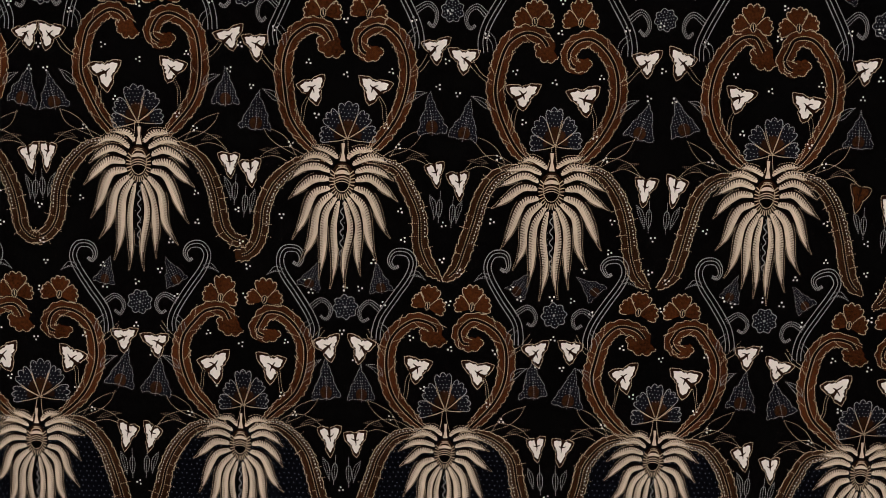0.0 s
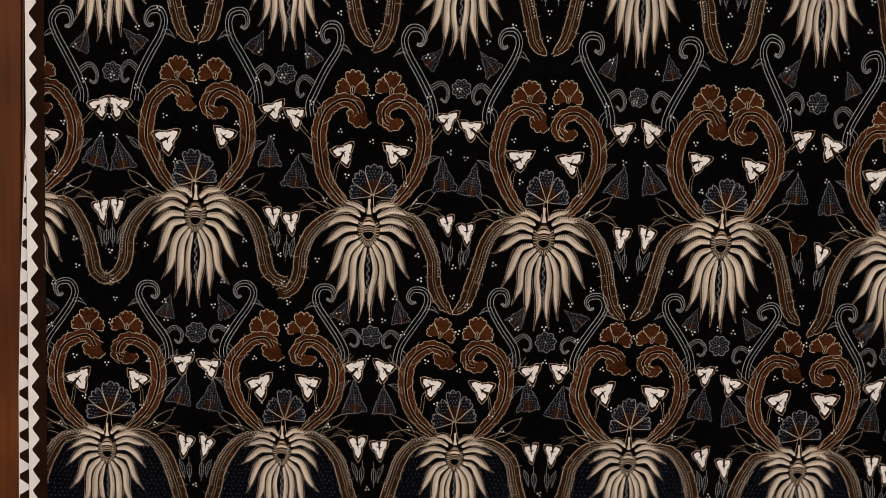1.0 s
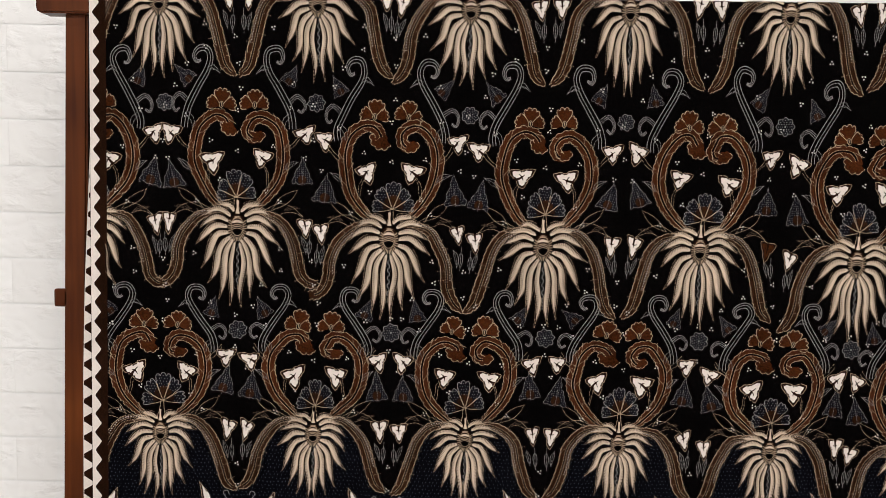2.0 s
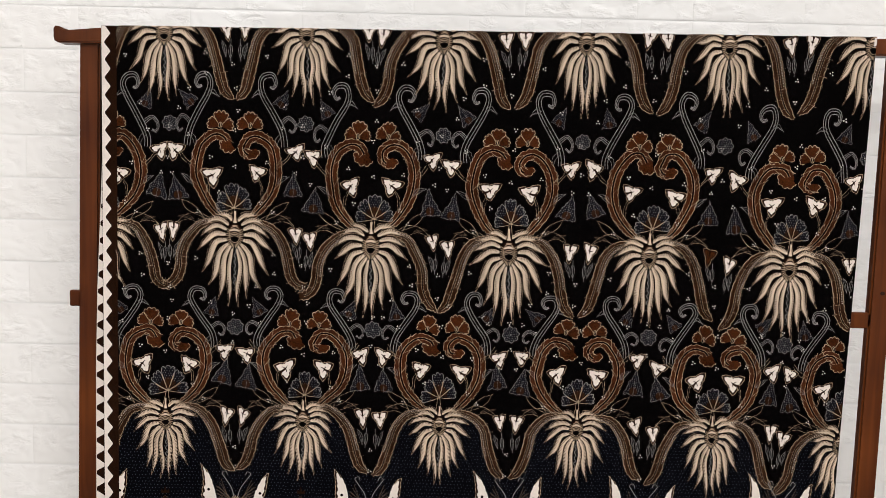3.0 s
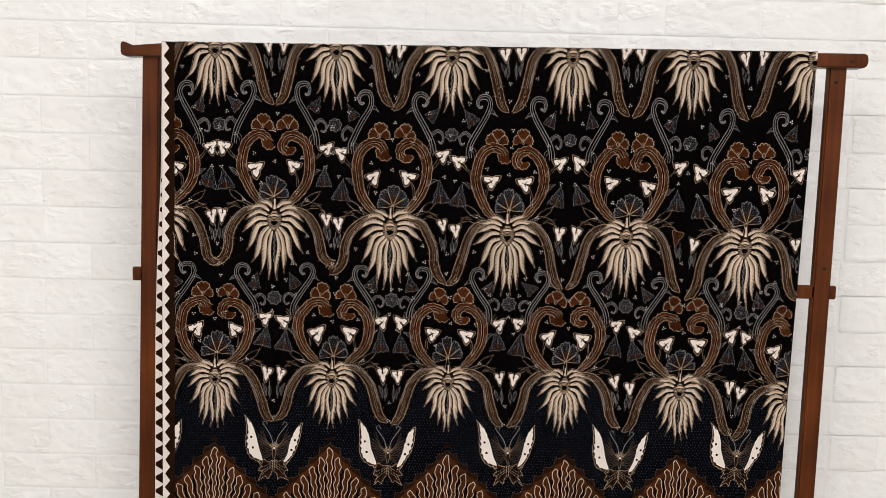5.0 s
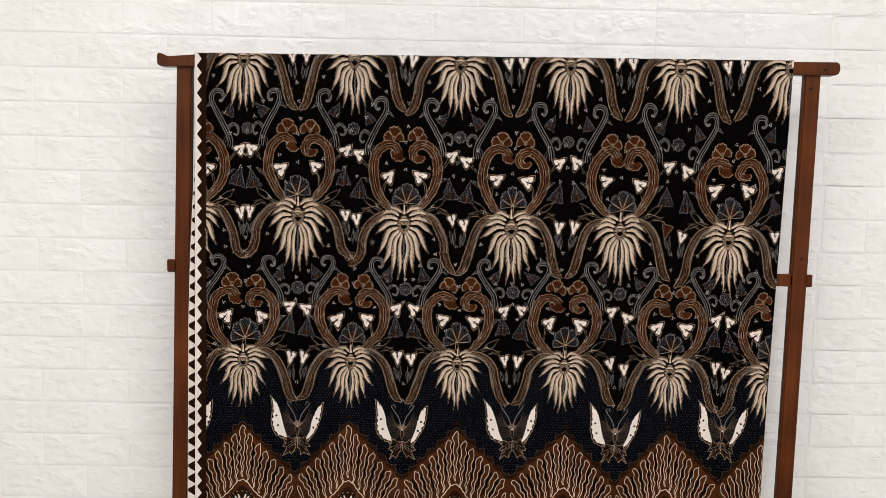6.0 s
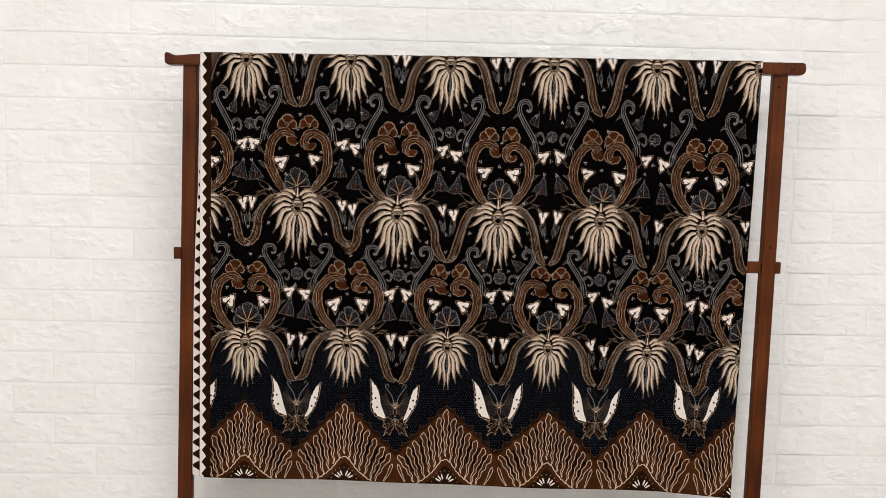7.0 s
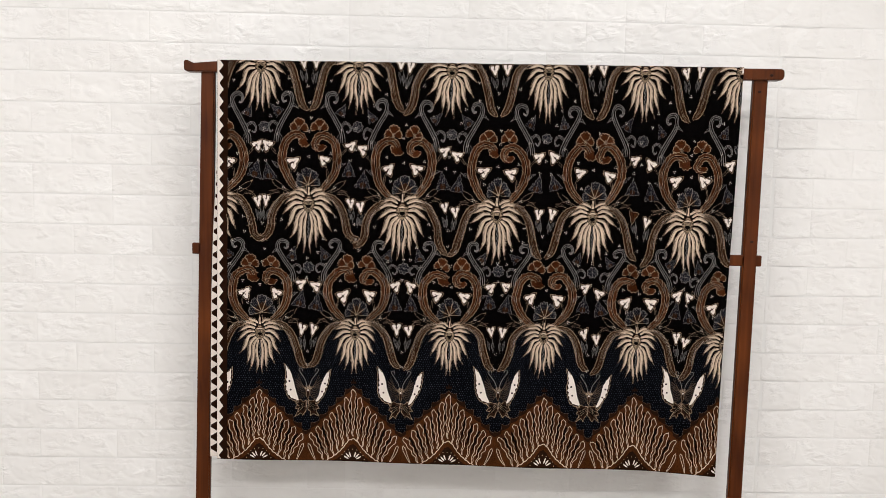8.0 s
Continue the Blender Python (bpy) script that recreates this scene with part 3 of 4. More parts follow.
def tendril(u, v, mirror, size, tall):
    """A grey S-shaped vine of three beaded lines with its side curl, twig and stalks."""
    ink = Ink(u, v, mirror * size * random.uniform(0.98, 1.02), tall * random.uniform(0.99, 1.01))
    main = spline(jit([(129, 203), (129, 220), (120, 245), (96, 282), (74, 316), (66, 340), (76, 358), (97, 358), (106, 344), (100, 331), (92, 334)], 1.5), 3.5)
    n = side_of(main)
    w = np.interp(np.linspace(0, 1, len(main)), [0, 0.5, 0.8, 1], [8, 7, 6, 2])
    band(ink, main + n * (w + 1)[:, None], main - n * (w + 1)[:, None], "black", 1.1)
    for s in (-1, 0.1, 1):
        dotted(ink, main + n * (w * s)[:, None], "grey", 2.2, 4.0, 2.2, 1.7)
    curl = spline(jit([(122, 256), (140, 268), (154, 260), (158, 246), (151, 235), (142, 240)], 1.2), 3.5)
    n = side_of(curl)
    for s in (-4.5, 0, 4.5):
        dotted(ink, curl + n * (np.linspace(s, s * 0.4, len(curl)))[:, None], "grey", 2.2, 4.0, 1.8, 1.7)
    for pts in ([(76, 312), (62, 320), (44, 311)], [(72, 322), (58, 326), (44, 311)], [(66, 318), (54, 316), (44, 311)], [(120, 232), (108, 222), (104, 206)], [(124, 226), (114, 216), (110, 202)]):
        dotted(ink, spline(pts, 4), "grey", 2.2, 4.0, 1.7, 1.6)
    ink.done("tendril", "grey beaded S-shaped vine tendril")


def sprays(u, v, mirror, size):
    """Thin stalks that tie the leaves to the scrolls."""
    lines = [
        [(60, 150), (68, 132), (70, 112), (74, 96)], [(65, 151), (73, 133), (75, 114), (79, 99)],
        [(60, 42), (98, 60), (134, 52), (156, 32)], [(84, 46), (112, 58), (132, 74), (142, 94)],
        [(84, 46), (100, 72), (120, 86), (142, 94)], [(100, 34), (124, 42), (146, 36), (160, 26)],
        [(110, 192), (122, 198), (134, 208), (146, 224)], [(112, 184), (126, 192), (138, 202), (149, 216)],
    ]
    for p in lines:
        ink = Ink(u, v, mirror * size, size)
        dotted(ink, spline(jit(p, 1.5), 4), "tan", 1.3, 4.4, 1.35)
        ink.done("leaf_stalk")


def slender_leaf(u, v, mirror, start, end, half, colour):
    """A narrow leaf drawn in outline with its midrib."""
    ink = Ink(u, v, mirror, 1.0)
    a, b = [np.array(p) for p in jit([start, end], 3)]
    d = b - a
    n = np.array((-d[1], d[0])) / np.hypot(*d) * half
    bow = n * random.uniform(0.2, 0.8)
    for side in (1, -1):
        dotted(ink, spline([a, a + d * 0.3 + n * side + bow, a + d * 0.7 + n * 0.7 * side + bow, b], 3), colour, 1.3, 4.4, 1.6)
    dotted(ink, spline([a, a + d * 0.45 + bow, b], 3), colour, 1.3, 4.4, 1.5)
    ink.done("slender_leaf")


LEAVES = [((112, 44), (150, 52), 4, "dim"), ((114, 140), (144, 162), 6, "grey"), ((154, -20), (164, -60), 4.5, "grey")]


def bud(u, v, mirror, size):
    ink = Ink(u, v, mirror * size, size, random.uniform(-5, 5))
    rim = np.array([(4.8 * math.sin(a) * (1 + 0.2 * math.cos(a)), 16 * math.cos(a)) for a in np.linspace(0, math.tau, 18, endpoint=False)])
    blob(ink, 0, 0, rim, "black", 1.4)
    dotted(ink, closed(rim), "grey", 2.4, 4, 1.7)
    dotted(ink, np.array([(0, 30), (0, -24)]), "grey", 2.5, 4, 1.5)
    ink.done("bud", "narrow hanging bud")


def rosette(u, v, size):
    ink = Ink(u, v, size, size, random.uniform(0, 40))
    rim = np.array([(22 * (1 + 0.10 * math.cos(8 * a)) * math.cos(a), 22 * (1 + 0.10 * math.cos(8 * a)) * math.sin(a)) for a in np.linspace(0, math.tau, 56, endpoint=False)])
    blob(ink, 0, 0, rim, "leafblue", 1.5)
    dotted(ink, closed(rim), "grey", 2.6, 4.2, 2.1)
    for r, count in ((6.5, 6), (11.5, 10), (16.8, 16)):
        for k in range(count):
            a = k * math.tau / count
            dot(ink, r * math.cos(a), r * math.sin(a), 1.15, "grey", 2.5)
    dot(ink, 0, 0, 2.6, "grey", 2.5, 8)
    ink.done("rosette", "small round dotted rosette")


CLUSTERS = [(2, 278), (2, 190), (82, 196), (72, 94), (-66, 208), (-48, 116), (162, 171), (-168, 168), (98, 62), (-96, 60), (109, -106), (-106, -60), (107, -46), (62, -142), (-62, -178), (40, -192), (182, -76), (184, -135), (124, 284), (-122, 268), (12, 332), (184, 214), (184, 296)]


def clusters(u, v, size, ink, last):
    for x, y in CLUSTERS:
        if last and y < -30 and abs(x) < 170:
            continue
        x, y = u + S * size * (x + random.uniform(-5, 5)), v + S * size * (y + random.uniform(-5, 5))
        a0 = random.uniform(0, math.tau)
        for k in range(3):
            a = a0 + k * math.tau / 3
            r = 4.1 * random.uniform(0.85, 1.15)
            dot(ink, (x - ink.u) / S + r * math.cos(a), (y - ink.v) / S + r * math.sin(a), 1.8 * random.uniform(0.85, 1.1), "dot", 1.6, 7)


FALL = (1.0, 1.0, 0.84)  # how far the garlands of each row hang down
BLOSSOM = (0.94, 1.0, 0.87)  # size of the blossoms of each row
HEIGHTS = [(1.0, 1.0, 190), (1.0, 1.18, 232), (0.92, 1.02, 192)]  # scrolls, vines, upper leaves of each row
ROWS = [
    [(-0.413, 1.546), (-0.187, 1.546), (0.039, 1.546), (0.257, 1.539), (0.483, 1.540), (0.710, 1.538), (0.939, 1.541)],
    [(-0.292, 1.223), (-0.074, 1.226), (0.147, 1.213), (0.371, 1.208), (0.600, 1.207), (0.832, 1.193), (1.058, 1.190)],
    [(-0.410, 0.918), (-0.186, 0.918), (0.040, 0.919), (0.266, 0.917), (0.493, 0.917), (0.721, 0.909), (0.943, 0.899)],
]
spots = Ink(0.3, 1.1)
for r, row in enumerate(ROWS):
    for i, (hu, hv) in enumerate(row):
        size = 1.0
        arm_tall, vine_tall, leaf_up = HEIGHTS[r]
        blossom(hu, hv, BLOSSOM[r])
        fan_bloom(hu, hv, size)
        rosette(hu + 0.113, hv + S * 256 * vine_tall, random.uniform(0.82, 0.96))
        clusters(hu, hv, size, spots, r == 2)
        for mirror in (-1, 1):
            hook = "hook" if mirror < 0 else "spiral"
            scroll_arm(hu, hv, mirror, size, hook, arm_tall)
            carnation(hu, hv, mirror, size, arm_tall)
            rounded = r == 1 and (i == 0 or i == 1 or (i == 2 and mirror < 0))
            garland(hu, hv, mirror, size, rounded, 0.82 if rounded else FALL[r])
            tendril(hu, hv, mirror, size, vine_tall)
            sprays(hu, hv, mirror, size)
            for start, end, half, colour in LEAVES:
                slender_leaf(hu, hv, mirror, start, end, half, colour)
            white_leaf(hu + mirror * S * (56 + random.uniform(-6, 6)), hv + S * arm_tall * (166 + random.uniform(-8, 8)), random.uniform(38, 78), 0.92, mirror)
            white_leaf(hu + mirror * S * (159 + random.uniform(-3, 3)), hv + S * (leaf_up + random.uniform(-8, 8)), random.uniform(-68, -32), 0.82, mirror)
            white_leaf(hu + mirror * S * (163 + random.uniform(-3, 3)), hv + S * (14 + random.uniform(-7, 7)), 180 + random.uniform(-14, 18), 0.90, mirror * 0.74, "rust" if (r, i, mirror) == (1, 4, 1) else "white")
            dotted_leaf(hu + mirror * S * 155, hv + S * (124 + random.uniform(-12, 12)), mirror * random.uniform(-20, 14), 0.94)
            dotted_leaf(hu + mirror * S * 126, hv + S * 306 * vine_tall, -mirror * random.uniform(10, 50), 0.70)
            bud(hu + mirror * S * 174, hv - S * 44, mirror, 1.0)
tagged(spots.done("wax_dot_field", "scattered triplets of small white wax dots"), kind="stuff")


# ---- lower field: dotted indigo ground, butterflies and flame mountains ----
PEAKS = [(-0.412, 0.786), (-0.187, 0.788), (0.038, 0.790), (0.268, 0.781), (0.500, 0.778), (0.724, 0.781), (0.952, 0.780)]
VALLEYS = [(-0.300, 0.672), (-0.075, 0.671), (0.154, 0.668), (0.383, 0.674), (0.612, 0.667), (0.842, 0.676)]


def ridge(u):
    return lerp_table(sorted(PEAKS + VALLEYS), u)


def garland_edge(u):
    hub = min(ROWS[2], key=lambda p: abs(p[0] - u))
    d = abs(u - hub[0]) / S
    fall = lerp_table([(0, 30), (62, 34), (95, 22), (122, -10), (137, -58), (147, -108), (160, -145), (188, -170)], d)
    return hub[1] + S * (fall if fall > 0 else fall * FALL[2])


ground = Ink(0, 0)
ground.sx = ground.sy = 1
us = np.arange(U_BORDER, U_RIGHT + 0.002, 0.004)
for a, b in zip(us, us[1:]):
    va, vb = garland_edge(a), garland_edge(b)
    ground.poly([(a, 0.602), (b, 0.602), (b, vb), (a, va)], "navy", 0.5)
ground.done("indigo_ground", "indigo blue ground")
seeds = Ink(0, 0)
pitch = 0.0056
for j in range(64):
    for i in range(235):
        u = U_BORDER + (i + 0.5 * (j % 2)) * pitch + random.uniform(-0.0009, 0.0009)
        v = 0.62 + j * pitch * 0.98 + random.uniform(-0.0009, 0.0009)
        if ridge(u) < v < garland_edge(u) - 0.004:
            dot(seeds, u / S, v / S, random.uniform(1.0, 1.4), "blue", 1.0, 5)
tagged(seeds.done("seed_dots", "field of tiny pale blue dots"), kind="stuff")

B = 1.255 / 0.604
WING_LEFT = [(-44, 47), (-35, 37), (-29, 22), (-26, 8), (-22, -6), (-17, -19), (-26, -18), (-35, -12), (-40, -2), (-42, 11), (-41, 28)]
WING_RIGHT = [(39, 39), (38, 20), (34, 4), (28, -8), (21, -19), (15, -22), (21, -8), (24, 6), (27, 18), (32, 31)]


def butterfly(u, v):
    tilt = random.uniform(-3, 3)
    wings = []
    for pts, spots_at in ((WING_LEFT, [(-36, 17), (-33, 0)]), (WING_RIGHT, [(32, 14), (27, -2)])):
        ink = Ink(u, v, B, B, tilt)
        wings.append(ink)
        rim = spline(jit(pts, 0.8) + [pts[0]], 2.2)[:-1]
        c = rim.mean(axis=0)
        out = c + (rim - c) * (1.12 + 0.04 * np.sin(np.arange(len(rim)) * 1.7))[:, None] + np.sign(c[0]) * np.array((1.6, 0))
        blob(ink, *c, out, "darkbrown", 2.0)
        dotted(ink, closed(out), "tan", 2.2, 2.3, 1.0)
        arms = rim - c
        wob = 1 + 1.5 * np.sin(np.arange(len(rim)) * 1.45) * (np.sign(c[0]) * arms[:, 0] > -3) / np.maximum(6.0, np.hypot(*arms.T))
        blob(ink, *c, c + arms * wob[:, None], "white", 2.8)
        for x, y in spots_at:
            dot(ink, x, y, 2.0, "black", 3.4, 8)
    ink = Ink(u, v, B, B, tilt)
    # ribs across the inner wings
    for k in range(8):
        y = 18 - 4.6 * k
        for s in (-1, 1):
            end = (s * (26 - 1.0 * k), y + 4 - 0.4 * k)
            stroke(ink, spline([(s * 3, 2 - 1.6 * k), (s * 13, y - 6 + 0.5 * k), end], 3), 0.5, "dim", 2.4)
    for k in range(6):
        for s in (-1, 1):
            stroke(ink, spline([(s * 1.5, -2 - 2 * k), (s * (10 - k), 8 - k), (s * (20 + 2 * k), 32 - 5 * k)], 3), 0.4, "dim", 2.3)
    for s in (-1, 1):
        stroke(ink, spline([(s * 2, 6), (s * 6, 20), (s * 14, 32), (s * 19, 40), (s * 14, 43), (s * 12, 38)], 2.5), 0.8, "grey", 2.3)
    body = np.array([(2.6 * math.cos(a), -6 + 11 * math.sin(a)) for a in np.linspace(0, math.tau, 16, endpoint=False)])
    blob(ink, 0, -6, body, "darkbrown", 2.9)
    dotted(ink, closed(body), "tan", 3.1, 2.2, 0.8)
    dot(ink, 0, 0, 1.6, "white", 3.4, 8)
    for k in range(9):
        a = radians(20 + k * 17.5)
        stroke(ink, even(np.array([(2.5 * math.cos(a), 1 + 2.5 * math.sin(a)), (8 * math.cos(a), 1 + 9 * math.sin(a))]), 3), 0.6, "tan", 3.2)
    # three-pointed tail
    for s in (-1, 1):
        rim = np.array(jit([(s * 1, -20), (s * 8, -22), (s * 14, -19), (s * 24, -22), (s * 18, -29), (s * 23, -36), (s * 16, -38), (s * 22, -52), (s * 13, -45), (s * 8, -50), (s * 5, -42), (s * 1, -38)], 1.3))
        c = np.array((s * 10.0, -31.0))
        blob(ink, *c, rim, "darkbrown", 1.8)
        blob(ink, *c, c + (rim - c) * 0.55, "black", 2.1)
        dotted(ink, closed(rim), "tan", 2.4, 3.2, 1.2)
        for k in range(3):
            dotted(ink, spline([(s * 2, -22 - 4 * k), (s * 10, -28 - 4 * k), (s * 17, -31 - 6 * k)], 3), "tan", 2.4, 3.6, 1.0)
    whole = ink.done("butterfly", "butterfly with white spotted wings and fine ribs")
    for wing in wings:
        wing.done("wing", "white spotted wing", whole)


for i, (u, v) in enumerate(VALLEYS):
    butterfly(u + (0.004 if i % 2 else -0.002), v + 0.105)


def mountain(u, v, left, right, lift):
    """A rust flame mountain: jagged dark rim, looped wax flames, and a white fan in an arch at its foot."""
    ink = Ink(u, 0.0, B, B)
    k = 1 / (S * B)
    top, foot, half_l, half_r = v * k, V_HEM * k, (u - left[0]) * k, (right[0] - u) * k
    low_l, low_r = left[1] * k, right[1] * k

    def crest(x):
        half, low = (half_l, low_l) if x < 0 else (half_r, low_r)
        f = min(1.0, abs(x) / half)
        return top - (top - low) * f ** 0.93

    xs = np.arange(-half_l - 0.5, half_r + 0.6, 1.5)
    saw = [11.5 * (1 - ((x * 0.062 + 40.0) % 1.0)) ** 2.1 if x < 0 else 11.5 * ((x * 0.062 + 40.0) % 1.0) ** 2.1 for x in xs]
    for grow, colour, layer in ((1, "darkbrown", 1.2 + lift), (0, "rust", 1.7 + lift)):
        line = [(x, crest(x) + (s if grow else 0.45 * s - 6.0)) for x, s in zip(xs, saw)]
        for a, b in zip(line, line[1:]):
            ink.poly([(a[0], foot - 4), (b[0], foot - 4), b, a], colour, layer)
    edge = np.array([(x, crest(x) + s) for x, s in zip(xs, saw)])
    dotted(ink, edge, "dim", 2.0, 3.0, 0.9)
    # tuft on the summit
    for s in (-1, 0, 1):
        ink.poly([(s * 3 - 2.6, top + 3), (s * 3 + 2.6, top + 3), (s * 5, top + 13 - 4 * abs(s))], "darkbrown", 1.5)
    # flames: looped fingers, and the dark wriggling gaps between them
    count, fingers = 13, []
    for i in range(count):
        f = (i - (count - 1) / 2) / ((count - 1) / 2)
        tx = f * (half_l if f < 0 else half_r) * 0.92 + random.uniform(-1, 1)
        ty = crest(tx) - 8.0 - 1.5 * abs(f)
        bx = f * 56
        by = foot + max(2.5, 50 - 1.05 * abs(bx))
        mid = spline([(bx, by), (bx + (tx - bx) * 0.35, by + (ty - by) * 0.42), (tx, ty)], 2.0)
        n, m = side_of(mid), len(mid)
        mid = mid + n * (1.2 * np.sin(np.arange(m) * random.uniform(0.55, 0.8) + 2 * i))[:, None]
        g = np.linspace(0, 1, m)
        w = np.interp(g, [0, 0.25, 0.6, 0.85, 0.95, 1], [0.5, 2.0, 3.4, 4.5, 3.8, 0.3]) + 0.5 * np.sin(np.arange(m) * 0.9 + i) * np.clip(g * 3, 0, 1)
        a, b = mid + n * w[:, None], mid - n * w[:, None]
        band(ink, a, b, "rust", 2.4)
        stroke(ink, np.vstack([a, b[::-1]]), 1.0, "cream", 2.8)
        fingers.append(np.c_[np.interp(np.linspace(0, 1, 30), g, mid[:, 0]), np.interp(np.linspace(0, 1, 30), g, mid[:, 1])])
    for s, half in ((-1, half_l), (1, half_r)):
        small = spline([(s * 72, foot + 2), (s * (half - 12), foot + 16), (s * (half - 5), foot + 34)], 2.0)
        n, w = side_of(small), np.interp(np.linspace(0, 1, len(small)), [0, 0.7, 0.9, 1], [0.6, 2.6, 2.4, 0.3])[:, None]
        stroke(ink, np.vstack([small + n * w, (small - n * w)[::-1]]), 0.9, "cream", 2.8)
    for i, (p, q) in enumerate(zip(fingers, fingers[1:])):
        gap = even(((p + q) / 2)[6:27], 1.8)
        gap = gap + side_of(gap) * (0.9 * np.sin(np.arange(len(gap)) * 1.0 + i))[:, None]
        wide = np.interp(np.linspace(0, 1, len(gap)), [0, 0.3, 0.8, 1], [0.8, 2.6, 4.6, 1.8]) + 0.6 * np.sin(np.arange(len(gap)) * 1.3)
        stroke(ink, gap, wide, "black", 2.2)
    # arch and white fan
    arch = spline([(-56, foot - 2), (-38, foot + 9), (-22, foot + 23), (-9, foot + 40), (0, foot + 45), (9, foot + 40), (22, foot + 23), (38, foot + 9), (56, foot - 2)], 2.2)
    arch[:, 1] += 0.8 * np.sin(np.arange(len(arch)) * 1.3)
    for a, b in zip(arch, arch[1:]):
        ink.poly([(a[0], foot - 4), (b[0], foot - 4), b, a], "rust", 3.1)
    stroke(ink, arch, 1.5, "cream", 3.5)
    c = np.array((0, foot + 1.0))
    for a, b in zip(arch, arch[1:]):
        ink.poly([(a[0] * 0.72, foot - 4), (b[0] * 0.72, foot - 4), (b[0] * 0.72, foot + (b[1] - foot) * 0.76), (a[0] * 0.72, foot + (a[1] - foot) * 0.76)], "darkbrown", 3.4)
    for q in range(9):
        a = radians(10 + q * 20)
        d, n = np.array((math.cos(a), math.sin(a))), np.array((-math.sin(a), math.cos(a)))
        p0, p1 = c + d * 9, c + d * 18.5
        ink.poly([p0 - n * 0.6, p0 + n * 0.6, (p0 + p1) / 2 + n * 1.35, p1 + n * 0.9, p1 + d * 1.0, p1 - n * 0.9, (p0 + p1) / 2 - n * 1.35], "white" if q % 4 else "darkbrown", 3.9)
        dot(ink, *(c + d * 23.5), 0.9, "tan", 3.9)
    ink.done("flame_mountain", "rust-brown mountain filled with wavy cream-edged flames")


ends = [(-0.52, 0.67)] + VALLEYS + [(1.06, 0.67)]
for i, (u, v) in enumerate(PEAKS):
    mountain(u, v, ends[i], ends[i + 1], 0.25 * (i % 2))

# ---- selvedge: brown band and saw-tooth border, front edge and the back edge that peeps out ----
CLIP[0], CLIP[3] = U_LEFT - 0.05, V_TOP - 0.002
TOOTH = 0.0279


def border():
    ink = Ink(0, 0)
    ink.sx = ink.sy = 1
    for j in range(48):
        v0, v1 = V_HEM + 0.001 + j * 0.02, V_HEM + 0.001 + (j + 1) * 0.02
        ink.poly([(U_LEFT + 0.0005, v0), (U_BORDER - 0.006, v0), (U_BORDER - 0.006, v1), (U_LEFT + 0.0005, v1)], "white", 0.6)
        ink.poly([(U_BORDER - 0.0065, v0), (U_BORDER + 0.0035, v0), (U_BORDER + 0.0035, v1), (U_BORDER - 0.0065, v1)], "darkbrown", 4.2)
    for k in range(35):
        v = V_HEM + TOOTH * k - 0.004
        w = random.uniform(-0.0006, 0.0006)
        ink.poly([(U_BORDER - 0.0062, v), (U_BORDER - 0.0062, v + TOOTH), (U_LEFT + 0.0055 + w, v + TOOTH * 0.56 + w), (U_LEFT + 0.0055 + w, v + TOOTH * 0.46 + w)], "darkbrown", 1.2)
    return ink.done("sawtooth_border", "cream selvedge with dark brown saw teeth")


border()
thread = Ink(0, 0)
thread.sx = thread.sy = 1
thread.poly([(U_RIGHT - 0.0045, V_TOP - 0.016), (U_RIGHT - 0.0008, V_TOP - 0.014), (U_RIGHT - 0.0008, V_TOP - 0.003), (U_RIGHT - 0.0045, V_TOP - 0.003)], "white", 7.0)
thread.done("corner_thread", "bleached white thread at the corner")


def back_border():
    """The selvedge of the fold behind, which slips out past the front edge lower down."""
    verts, faces, slots = [], [], []

    def put(q, slot, lift):
        n = len(verts)
        for x, v in q:
            slip = lerp_table([(0.6, 0.0175), (1.0, 0.0150), (1.14, 0.0115), (1.28, 0.005), (1.40, 0.0)], v)
            ex, ey, ez = on_cloth(U_LEFT, v)
            verts.append((ex - slip + x, ey + 0.0055 - lift, ez))
        faces.append(range(n, n + len(q)))
        slots.append(slot)

    for j in range(46):
        v0, v1 = 0.604 + 0.0206 * j, 0.604 + 0.0206 * (j + 1)
        put([(0, v0), (0.03, v0), (0.03, v1), (0, v1)], 1, 0)
    for k in range(33):
        v = 0.613 + TOOTH * k
        put([(0.0185, v), (0.0185, v + TOOTH), (0.0012, v + TOOTH * 0.62), (0.0012, v + TOOTH * 0.40)], 0, 0.0006)
    data = bpy.data.meshes.new("back_border")
    data.from_pydata(verts, [], faces)
    data.materials.append(INK["darkbrown"])
    data.materials.append(INK["white"])
    data.polygons.foreach_set("material_index", slots)
    new("back_border", data).parent = cloth


back_border()

# ---- the wooden rack ----
rack = tagged(new("cloth_rack"), "varnished reddish-brown wooden cloth rack against the wall", "cloth rack")
rack.location = (0.33, -0.14, 0)


def rack_part(name, bm, mat=None, parent=None, label=""):
    ob = mesh_object(name, bm, mat or WOOD, parent or rack, label)
    if parent is None:
        ob.matrix_parent_inverse = Matrix.Translation((-0.33, 0.14, 0))
    return ob


def post(xt0, xt1, xb0, xb1):
    bm = box(0, 1, -0.156, -0.139, 0, 1)
    for v in bm.verts:
        t = v.co.z
        a, b = xb0 + (xt0 - xb0) * t, xb1 + (xt1 - xb1) * t
        v.co.x = a + (b - a) * v.co.x
        v.co.z = (1.5345 + 0.0083 * (xt0 + 0.367)) * t
    bmesh.ops.bevel(bm, geom=bm.edges[:], offset=0.003, segments=2, affect="EDGES")
    return bm


rack_part("post", post(-0.3295, -0.2970, -0.3625, -0.3270))
rack_part("post", post(0.9750, 1.0090, 0.9670, 1.0025))


